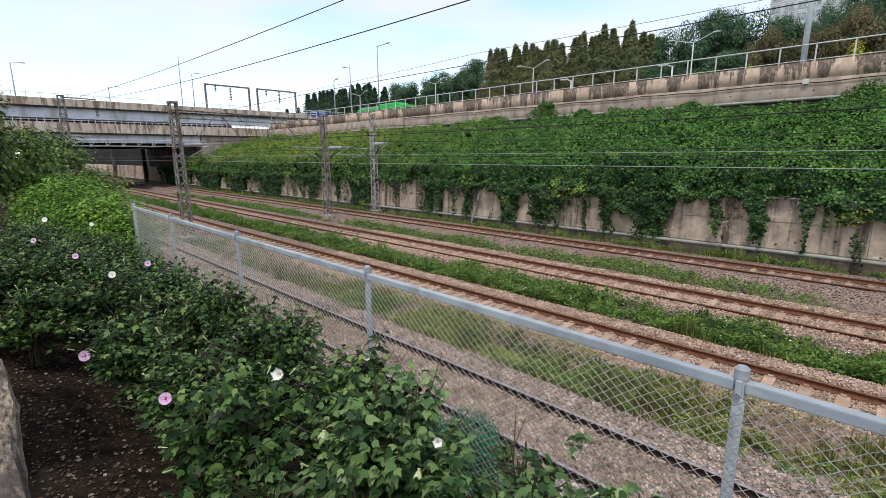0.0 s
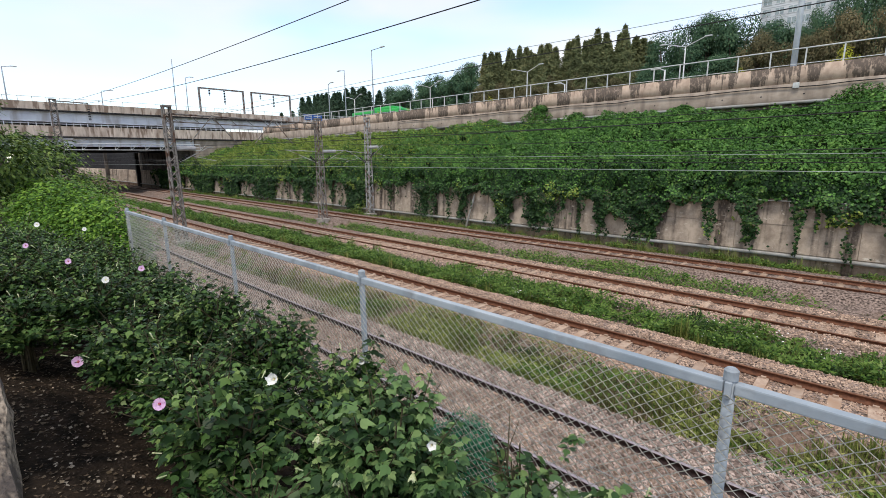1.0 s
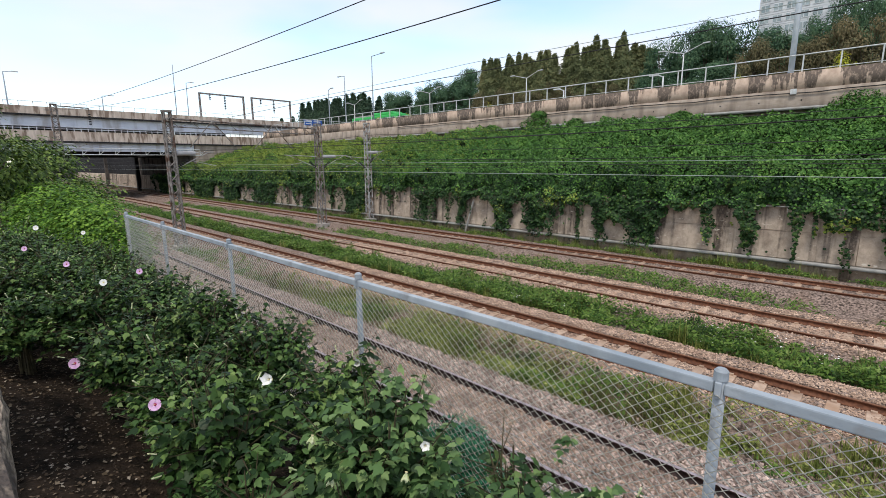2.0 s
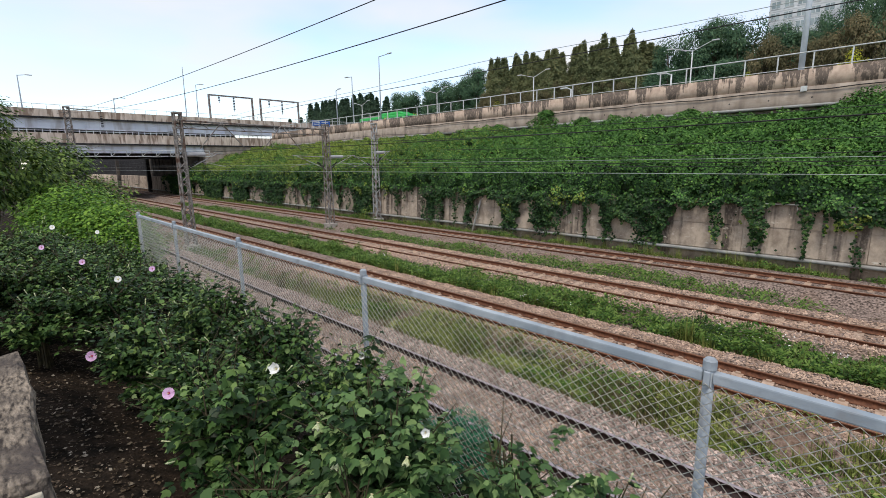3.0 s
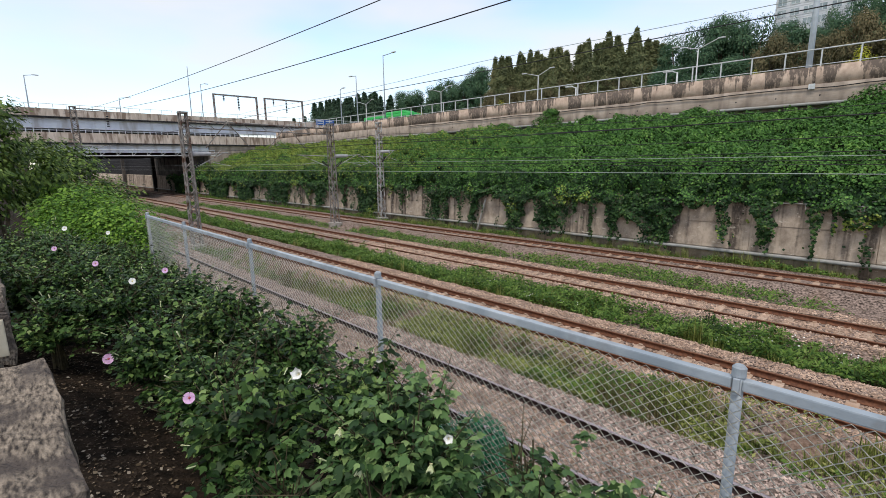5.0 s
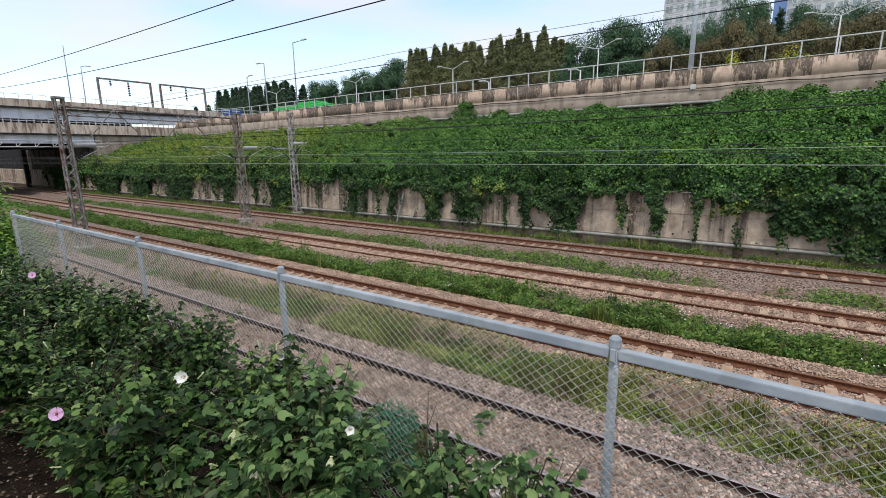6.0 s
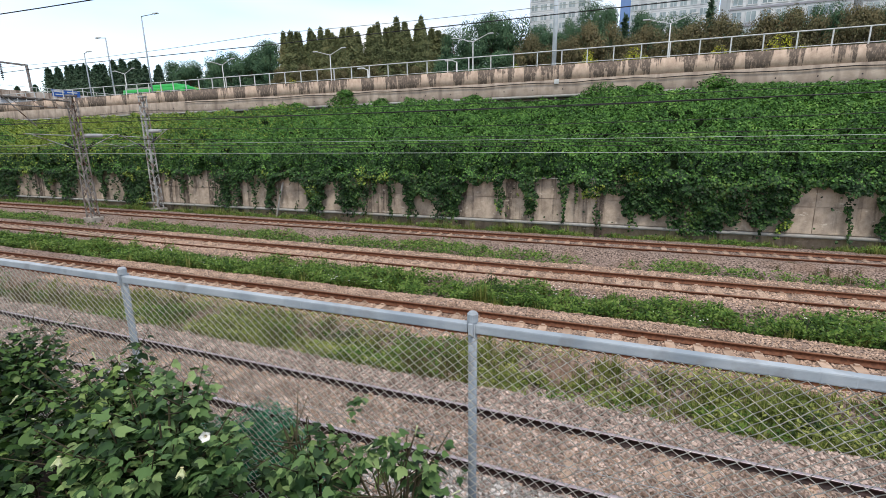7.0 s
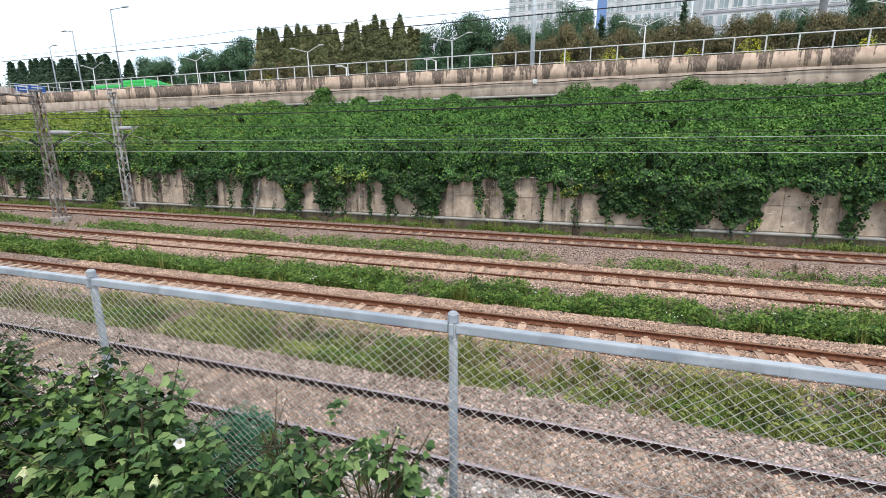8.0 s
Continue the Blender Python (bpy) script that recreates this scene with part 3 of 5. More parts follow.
nrm = np.stack([-np.clip(lx, -1.6, 1.6) * tilt + R.normal(0, 0.3, N), -0.42 - 0.5 * steep - np.clip(ly, -1.6, 1.6) * tilt * 0.9 + R.normal(0, 0.28, N), 0.9 - 0.5 * steep + 0.38 * np.clip(-ly, -1, 1) * tilt + R.normal(0, 0.22, N)], -1)
tip = np.stack([R.normal(0, 0.6, N), -1 + R.normal(0, 0.35, N), -0.8 + R.normal(0, 0.35, N)], -1)
size = R.uniform(0.085, 0.165, N) * np.where(x < -62, 1.3, 1.0)
pale = R.rand(N) < np.clip((-22 - x) / 30, 0, 1) * np.clip(0.6 + 0.4 * fbm(x, y, 0.35, 3.0) + 0.5 * v, 0, 0.95)
# leaves on the steep brow take the shade-dark ivy colour
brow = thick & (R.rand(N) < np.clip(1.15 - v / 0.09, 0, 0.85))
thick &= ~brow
for name, sel, material, label in (("ivy_brow", brow, M_IVY_SHADE, "ivy bulging over the wall head, shade in its dark green"), ("ivy_slope", thick & ~pale, M_IVY, "dense green ivy covering the embankment slope"), ("creeper_slope", thick & pale, M_CREEPER, "yellow-green creeper mixed through the ivy slope")):
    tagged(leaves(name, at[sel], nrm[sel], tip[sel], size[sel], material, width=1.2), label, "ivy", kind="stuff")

# ivy hanging down the wall, with bare concrete between the curtains: (from x, to x, head of the bare patch)
BARE = [(-106, -96, 2.6), (-84, -78, 2.4), (-70, -66, 2.3), (-61, -57, 2.0), (-51, -49, 2.4), (-48.3, -46.8, 2.3), (-46.3, -45.2, 1.9), (-43.1, -41.7, 2.0), (-41.3, -39.8, 2.3), (-38.9, -37.3, 2.5), (-34.0, -32.3, 2.3), (-32.1, -27.1, 2.75), (-25.6, -24.6, 2.1), (-24.4, -22.9, 2.5), (-21.8, -20.6, 2.2), (-20.4, -19.5, 2.2), (-17.8, -17.1, 2.1), (-14.9, -14.4, 2.2), (-13.9, -12.2, 2.4), (-11.4, -10.4, 1.4), (-8.1, -6.6, 2.55), (-6.4, -5.0, 2.6), (-3.9, -1.9, 2.65), (-1.7, 0.0, 1.9), (0.1, 2.8, 0.9), (5.0, 7.1, 0.8), (7.9, 10.5, 2.4), (11.5, 12.4, 1.8), (17, 20, 2.2), (23, 25, 1.8)]
N = 210000
x = R.uniform(-100, 26, N)
z = 0.12 + (3.15 + 0.3 * fbm(x, 0 * x, 1.3, 3.0)) * R.rand(N) ** 0.9
keep = np.ones(N, bool)
edge = 0.22 * fbm(x * 0.3, z, 3.0, 1.0)
for a, b, h in BARE:
    slant = 0.1 + 0.16 * (h - z)
    inside = (x + edge > a - slant) & (x + edge < b + slant) & (z < h + 0.25 * fbm(x, z * 0.3, 2.6) + 0.12)
    strand = fbm(x, 0.12 * z, 3.6, 11.0) > 0.72 - 0.28 * np.clip(z - 1.2, 0, 1.6)
    keep &= ~(inside & ~(strand & (R.rand(N) < 0.55)) & (R.rand(N) > 0.002))
keep &= (z > 0.5 + 0.3 * fbm(x, x * 0, 1.1)) | (R.rand(N) < 0.3)
keep &= (fbm(x, 0.25 * z, 2.8, 7.0) > -0.75) | (R.rand(N) < 0.35)
x, z = x[keep], z[keep]
N = len(x)
def curtain(x, z):
    """How far the curtain bellies out from the wall."""
    return 0.05 + 0.3 * np.abs(fbm(x, z * 0.9, 1.5, 4.0)) + 0.14 * np.abs(fbm(x, z * 1.3, 4.2, 7.0)) + 0.18 * np.clip((z - 1.6) / 1.2, 0, 1)


out = curtain(x, z)
gx, gz = (curtain(x + 0.04, z) - out) / 0.04, (curtain(x, z + 0.04) - out) / 0.04
y = 25.34 + 0.06 * z - out + 0.45 * np.clip((z - 2.7) / 0.8, 0, 1) + 0.16 * R.rand(N) ** 3
at = np.stack([x, y + bend(x), z], -1)
nrm = np.stack([-np.clip(gx, -1.5, 1.5) * 0.7 + R.normal(0, 0.26, N), -1 + R.normal(0, 0.15, N), 0.5 - np.clip(gz, -1.5, 1.5) * 0.6 + R.normal(0, 0.24, N)], -1)
tip = np.stack([R.normal(0, 0.45, N), -0.3 + R.normal(0, 0.2, N), -1 + R.normal(0, 0.2, N)], -1)
size = R.uniform(0.09, 0.155, N) * np.where(x < -60, 1.6, 1.0)
# curtains carry their shade in the colour; some upper leaves keep plain ivy
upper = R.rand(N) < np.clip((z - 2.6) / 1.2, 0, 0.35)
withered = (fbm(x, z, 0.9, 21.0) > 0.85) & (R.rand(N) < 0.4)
for name, sel, material, label in (("ivy_hanging", ~upper & ~withered, M_IVY_SHADE, "ivy curtains hanging over bare concrete, shade in their dark green"), ("ivy_fringe", upper & ~withered, M_IVY, "green ivy spilling over the wall head"), ("yellowing_ivy", withered, M_CREEPER, "yellowing ivy tufts in the hanging curtains")):
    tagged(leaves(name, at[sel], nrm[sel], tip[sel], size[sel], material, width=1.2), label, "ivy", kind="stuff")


def weed_strip(name, n, x0, x1, y0, y1, h, material, label, size, leafy, cover=0.0, freq=0.8, seed=1.0):
    per = 1 if leafy else 22
    x, y = R.uniform(x0, x1, n // per), R.uniform(y0, y1, n // per)
    side = np.minimum(y - y0, y1 - y) / (y1 - y0)
    m = fbm(x, y, freq, seed) + 0.6 * fbm(x, y, 3.1, seed + 1) + 1.8 * side - 0.4 + cover
    keep = m > R.uniform(-0.3, 0.7, len(x))
    x, y, m = x[keep], y[keep], m[keep]
    if not leafy:
        grow = np.repeat(R.uniform(0.4, 1.45, len(x)), per)
        x, y, m = np.repeat(x, per), np.repeat(y, per), np.repeat(m, per)
        x, y = x + R.normal(0, 0.07, len(x)), y + R.normal(0, 0.06, len(x))
    else:
        grow = 1.0
    n = len(x)
    hh = grow * h * np.clip(0.35 + 0.5 * m, 0.2, 1.25) * (1 + 0.25 * fbm(x, y, 3.0, seed + 3))
    z0 = ballast_z(x, y)
    if leafy:
        zz = z0 + hh * R.rand(n) ** 0.6
        at = np.stack([x, y + bend(x), zz], -1)
        nrm = np.stack([R.normal(0, 0.6, n), -0.2 + R.normal(0, 0.6, n), np.full(n, 0.8)], -1)
        tip = np.stack([R.normal(0, 0.8, n), R.normal(0, 0.8, n), 0.7 + R.normal(0, 0.5, n)], -1)
        ob = leaves(name, at, nrm, tip, size * R.uniform(0.6, 1.4, n), material, width=0.5)
    else:
        at = np.stack([x, y + bend(x), z0], -1)
        ang = R.uniform(0, 2 * math.pi, n)
        lean = R.uniform(0.1, 1.1, n)
        tip = np.stack([lean * np.cos(ang), lean * np.sin(ang), np.ones(n)], -1)
        nrm = np.stack([-np.cos(ang), -np.sin(ang), lean], -1)
        ob = leaves(name, at, nrm, tip, hh * R.uniform(0.6, 1.3, n), material, BLADE, width=np.maximum(0.03, size / np.maximum(hh, 0.05)))
    return tagged(ob, label, "weeds", kind="stuff")


weed_strip("grass_verge", 60000, -18, 14, 8.2, 9.9, 0.3, M_GRASS, "yellow-green grass tufts beside the near track", 0.022, False, 0.1, 1.1)
weed_strip("olive_weeds", 42000, -18, 14, 8.2, 9.9, 0.34, M_GRASS, "olive leafy weeds mixed through the verge", 0.085, True, 0.1, 1.0, seed=1.0)
weed_strip("trackside_weeds", 9000, -14, 12, 9.6, 10.2, 0.28, M_GRASS, "olive weeds crowding the edge of the second track", 0.06, True, 0.45, 0.9, seed=4.0)
weed_strip("grass_verge", 12000, -70, -18, 8.0, 10.0, 0.38, M_GRASS, "yellow-green grass beside the near track farther along", 0.02, False, 0.3, 0.6)
weed_strip("leafy_weeds", 40000, -30, 14, 8.2, 9.9, 0.3, M_WEED, "low leafy weeds among yellowing grass", 0.09, True, -0.25, seed=5)
weed_strip("brown_weeds", 26000, -20, 14, 8.1, 10.0, 0.38, M_DRY, "brown seeding weeds in the grass verge", 0.016, False, -0.1, 0.9, seed=12)
weed_strip("weed_belt", 120000, -60, 20, 12.95, 14.9, 0.44, M_WEED, "lush green weed belt between two tracks", 0.12, True, 1.05, seed=2)
weed_strip("weed_belt", 9000, -110, -60, 13.0, 15.0, 0.4, M_WEED, "green weeds far along between two tracks", 0.18, True, 0.5, seed=2)
weed_strip("belt_grass", 30000, -40, 18, 12.95, 14.9, 0.42, M_GRASS, "long yellow-green grass through the weed belt", 0.03, False, 0.4, seed=2)
weed_strip("weed_stalks", 14000, -50, 20, 12.9, 15.2, 0.5, M_DRY, "dry weed stalks standing in the green belt", 0.014, False, -0.1, seed=3)
weed_strip("patchy_weeds", 46000, -70, 25, 18.5, 20.6, 0.36, M_WEED, "patchy green weeds between the far tracks", 0.13, True, 0.55, 0.4, seed=6)
weed_strip("patchy_weeds", 16000, -60, 25, 18.3, 21.2, 0.3, M_DRY, "brownish dry weeds between the far tracks", 0.02, False, -0.4, 0.5, seed=8)
weed_strip("wall_foot_grass", 42000, -80, 28, 23.9, 25.4, 0.36, M_GRASS, "olive grass along the foot of the wall", 0.024, False, 0.8, seed=9)
weed_strip("wall_foot_weeds", 40000, -80, 28, 23.9, 25.3, 0.3, M_WEED, "green weeds along the foot of the wall", 0.12, True, 0.6, seed=10)
# white blossom in the belt
n = 2600
x, y = R.uniform(-20, 16, n), R.uniform(13.0, 14.8, n)
k = fbm(x, y, 0.7, 5.0) > R.uniform(-0.3, 0.9, n)
x, y = x[k], y[k]
n = len(x)
ob = leaves("white_blossom", np.stack([x, y, ballast_z(x, y) + R.uniform(0.2, 0.42, n)], -1), np.stack([R.normal(0, 0.3, n), -0.5 + R.normal(0, 0.3, n), np.ones(n)], -1), np.stack([R.normal(0, 1, n), R.normal(0, 1, n), R.normal(0, 0.2, n)], -1), R.uniform(0.025, 0.05, n), M_PETAL_W, width=1.2)
tagged(ob, "small white wildflower heads in the weed belt", "wildflowers", kind="stuff")


# crushed stone lying on the bed
def stones(name, n, x0, x1, y0, y1, r0, r1, label, material=M_STONE):
    x, y = R.uniform(x0, x1, n), R.uniform(y0, y1, n)
    for a, b in TRACKS:
        for r in (a, b):
            k = np.abs(y - r) < 0.06
            y[k] += 0.16
    z = ballast_z(x, y)
    base = np.array([(1, 0, 0), (0, 1, 0), (-1, 0, 0), (0, -1, 0), (0, 0, 1.05)])
    tri = np.array([(0, 1, 4), (1, 2, 4), (2, 3, 4), (3, 0, 4)])
    s = R.uniform(r0, r1, n)
    a = R.uniform(0, 2 * math.pi, n)
    p = base[None] * R.uniform(0.65, 1.25, (n, 5, 1)) + R.normal(0, 0.14, (n, 5, 3))
    c, d = np.cos(a)[:, None], np.sin(a)[:, None]
    q = np.stack([p[..., 0] * c - p[..., 1] * d, p[..., 0] * d + p[..., 1] * c, p[..., 2] * R.uniform(0.6, 1.1, (n, 1))], -1) * s[:, None, None]
    q += np.stack([x, y + bend(x), z + 0.15 * s], -1)[:, None]
    f = (tri[None] + (np.arange(n) * 5)[:, None, None]).reshape(-1, 3)
    return tagged(mesh_np(name, q.reshape(-1, 3), f, material), label, "ballast", kind="stuff")


stones("crushed_stone", 90000, -12, 7, 3.0, 8.9, 0.015, 0.038, "pinkish crushed ballast stones round the near track")
stones("crushed_stone", 26000, -12, 7, 5.97, 7.26, 0.012, 0.03, "brown-stained crushed stones between the near rails", M_STONE_B)
stones("crushed_stone", 16000, -32, -13, 4.5, 8.6, 0.025, 0.05, "grey crushed ballast stones farther along the near track")
stones("crushed_stone", 50000, -20, 11, 9.9, 12.9, 0.016, 0.034, "orange-grey crushed stones between pale sleepers", M_STONE_O)
stones("pale_gravel", 6000, -3.2, 0.6, 4.4, 5.75, 0.016, 0.04, "pale grey gravel beside the fence foot", M_STONE_G)
stones("crushed_stone", 32000, -24, 13, 15.0, 18.6, 0.02, 0.045, "tan crushed stones round the middle track", M_STONE_O)


# ---- rose of sharon hedge ----
def flower(bush, at, face, material, r, closed=False):
    """Five broad petals, an eye and a pistil."""
    at, face = Vector(at), Vector(face).normalized()
    u = face.orthogonal().normalized()
    w = face.cross(u)
    bm = bmesh.new()
    for k in range(5):
        a = 2 * math.pi * k / 5
        out = (u * math.cos(a) + w * math.sin(a))
        sd = face.cross(out)
        lift = 2.3 if closed else 0.5
        out = out * (0.6 if closed else 1.0)
        pts = [at, at + out * r * 0.45 + sd * r * 0.36 + face * r * lift * 0.3, at + out * r * 0.9 + sd * r * 0.56 + face * r * lift * 0.6, at + out * r * 1.05 + face * r * lift * 0.5, at + out * r * 0.9 - sd * r * 0.56 + face * r * lift * 0.66, at + out * r * 0.45 - sd * r * 0.42 + face * r * lift * 0.45]
        bm.faces.new([bm.verts.new(p) for p in pts])
    fl = part("flower", bm, material, bush, "open pink blossom with a crimson eye" if material is M_PETAL_P else "withered cream blossom" if material is M_BUD else "white blossom")
    bm = bmesh.new()
    beam(bm, at + face * r * 0.02, at + face * r * 0.16, r * 0.27, 7, r * 0.24)
    if not closed:
        part("eye", bm, M_EYE if material is M_PETAL_P else M_PISTIL, fl)
        bm = bmesh.new()
    beam(bm, at, at + face * r * 0.75, r * 0.07, 5)
    part("pistil", bm, M_PISTIL, fl)


def soil_z(y):
    return float(np.interp(y, [p[0] for p in prof], [p[1] for p in prof]))


def hibiscus(x, y, top, rx, ry, n, size, seed, low=0.3, material=M_HIB):
    rr = np.random.RandomState(seed)
    z0 = soil_z(y)
    h = top - z0
    bush = tagged(empty("hibiscus_bush", x, y, z0), "leafy green rose of sharon bush in dark soil", "bush", "hibiscus hedge")
    bm = bmesh.new()
    tips = []
    for k in range(9):
        a = rr.uniform(0, 2 * math.pi)
        q = rr.uniform(0.2, 0.85)
        b = Vector((0.05 * math.cos(a), 0.05 * math.sin(a), -0.03))
        m = Vector((0.35 * q * rx * math.cos(a), 0.35 * q * ry * math.sin(a), h * 0.45))
        e = Vector((q * rx * math.cos(a), q * ry * math.sin(a), h * rr.uniform(0.82, 0.98)))
        beam(bm, b, m, 0.011, 5, 0.008)
        beam(bm, m, e, 0.008, 5, 0.003)
        tips.append(e)
        for j in range(3):
            s = m.lerp(e, rr.uniform(0.2, 0.8))
            t = s + Vector((rr.normal(0, 0.12), rr.normal(0, 0.12), rr.uniform(0.06, 0.2)))
            beam(bm, s, t, 0.005, 4, 0.002)
            tips.append(t)
    # shoots rise from the crown in tiers, each set with leaves round it
    ns = max(12, n // 17)
    d = unit(rr.normal(0, 1, (ns, 3)) + [0, 0, 0.25])
    root = np.stack([d[:, 0] * rx, d[:, 1] * ry, d[:, 2] * h * (1 - low) / 2], -1) * (rr.uniform(0.3, 0.86, ns))[:, None]
    root[:, 2] += h * (1 + low) / 2 - 0.05
    way = unit(d * [1, 1, 0.5] + [0, 0, 0.55] + rr.normal(0, 0.25, (ns, 3)))
    length = rr.uniform(0.12, 0.36, ns) * min(1.0, h)
    for k in range(0, ns, 3):
        p0, w0 = Vector(root[k]), Vector(way[k])
        beam(bm, p0, p0 + w0 * (length[k] + 0.05), 0.0045, 4, 0.002)
    part("stem_clump", bm, M_STEM, bush)
    for k in range(1, ns, 14):
        bm = bmesh.new()
        p0, w0 = Vector(root[k] + way[k] * (length[k] + 0.02)), Vector(way[k])
        beam(bm, p0 - w0 * 0.03, p0, 0.003, 4, 0.004)
        beam(bm, p0, p0 + w0 * 0.008, 0.003, 6, 0.006)
        beam(bm, p0 + w0 * 0.008, p0 + w0 * 0.018, 0.006, 6, 0.002)
        part("flower_bud", bm, M_BUD, bush)
    pick = rr.randint(0, ns, n)
    s = rr.rand(n)
    a = rr.uniform(0, 2 * math.pi, n)
    side = unit(np.stack([np.cos(a), np.sin(a), 0 * a], -1) + way[pick] * 0.2)
    c = root[pick] + way[pick] * (length[pick] * s)[:, None] + side * 0.025
    nrm = np.stack([0.25 * side[:, 0], 0.25 * side[:, 1], np.ones(n)], -1) + rr.normal(0, 0.34, (n, 3))
    tip = side + way[pick] * 0.25 + np.stack([0 * a, 0 * a, -0.55 + 0.5 * s], -1)
    ob = leaves("foliage", c, nrm, tip, size * rr.uniform(0.5, 1.3, n) * (1.25 - 0.5 * s), material, LOBED, width=rr.uniform(0.85, 1.15, n))
    ob.parent = bush
    return bush


BUSHES = [(-5.2, 0.22, 3.7, 0.45, 0.3, 1000), (-6.2, 0.14, 3.84, 0.55, 0.34, 1200), (-7.3, 0.02, 3.9, 0.6, 0.36, 1200), (-8.6, -0.1, 3.95, 0.65, 0.4, 1200), (-1.6, 1.28, 3.66, 0.42, 0.36, 1500), (-2.25, 1.5, 3.55, 0.46, 0.36, 1500), (-2.35, 0.84, 3.66, 0.34, 0.28, 1000), (-3.05, 0.82, 3.58, 0.36, 0.28, 1100), (-3.1, 1.42, 3.68, 0.5, 0.42, 1700), (-4.15, 1.35, 3.74, 0.52, 0.42, 1600), (-3.85, 0.72, 3.66, 0.42, 0.32, 1300), (-5.0, 0.68, 3.84, 0.5, 0.38, 1600), (-5.3, 1.35, 3.66, 0.52, 0.42, 1400), (-6.1, 0.6, 3.9, 0.55, 0.4, 1600), (-6.5, 1.3, 3.62, 0.55, 0.42, 1300), (-7.3, 0.55, 3.88, 0.6, 0.42, 1600), (-7.7, 1.25, 3.64, 0.6, 0.42, 1200), (-8.6, 0.5, 3.86, 0.62, 0.45, 1500), (-9.0, 1.2, 3.66, 0.6, 0.45, 1200), (-9.9, 0.6, 3.84, 0.6, 0.5, 1200)]
made = []
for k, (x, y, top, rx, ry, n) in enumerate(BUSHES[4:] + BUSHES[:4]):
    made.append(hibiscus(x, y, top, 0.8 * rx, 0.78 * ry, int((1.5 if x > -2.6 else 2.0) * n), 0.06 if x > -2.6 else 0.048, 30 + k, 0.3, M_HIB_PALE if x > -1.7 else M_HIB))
hibiscus(-1.72, 0.62, 3.32, 0.3, 0.22, 250, 0.09, 80, 0.45, M_HIB_PALE)
hibiscus(-1.08, 1.74, 3.4, 0.3, 0.2, 480, 0.066, 81, 0.3, M_HIB_PALE)
hibiscus(-0.62, 1.78, 3.34, 0.26, 0.18, 340, 0.066, 82, 0.3, M_HIB_PALE)
hibiscus(-1.5, 0.98, 3.42, 0.3, 0.25, 250, 0.09, 83, 0.4, M_HIB_PALE)

hibiscus(-1.92, 0.76, 3.42, 0.28, 0.2, 360, 0.075, 84, 0.3, M_HIB_PALE)


def bloom(bush, x, y, z, face, material, r, closed=False):
    o = bush.location
    f = Vector(face).normalized() * 0.05
    flower(bush, (x - o.x + f.x, y - o.y + f.y, z - o.z + f.z), face, material, (0.85 if closed else 0.58) * r, closed)


bloom(made[0], -1.865, 0.91, 3.822, (0.6, -0.7, 0.5), M_PETAL_W, 0.045, True)
bloom(made[0], -1.358, 1.379, 3.503, (0.6, -0.6, 0.4), M_PETAL_W, 0.038, True)
for x, y, z in ((-1.36, 1.06, 3.4), (-1.52, 0.99, 3.52), (-1.74, 1.03, 3.6), (-1.28, 1.2, 3.55), (-1.62, 1.0, 3.3)):
    bloom(made[0], x, y, z, (0.35, -0.5, -0.6), M_BUD, 0.034, True)
bloom(made[1], -2.28, 1.676, 3.507, (0.5, -0.6, 0.5), M_PETAL_W, 0.045, True)
bloom(made[3], -2.45, 0.57, 3.62, (0.75, -0.5, 0.4), M_PETAL_P, 0.05)
bloom(made[6], -3.75, 0.42, 3.49, (0.8, -0.5, 0.3), M_PETAL_P, 0.06)
bloom(made[9], -5.70, 0.67, 3.84, (0.8, -0.5, 0.3), M_PETAL_P, 0.048)
bloom(made[11], -6.80, 0.45, 3.89, (0.8, -0.5, 0.3), M_PETAL_P, 0.048)
bloom(made[8], -5.10, 1.14, 3.78, (0.8, -0.5, 0.3), M_PETAL_P, 0.048)
bloom(made[11], -7.00, 0.59, 4.09, (0.8, -0.5, 0.3), M_PETAL_W, 0.048)
bloom(made[13], -8.20, 1.18, 3.85, (0.8, -0.5, 0.3), M_PETAL_W, 0.048)
bloom(made[7], -4.60, 0.77, 3.83, (0.8, -0.5, 0.3), M_PETAL_W, 0.048)


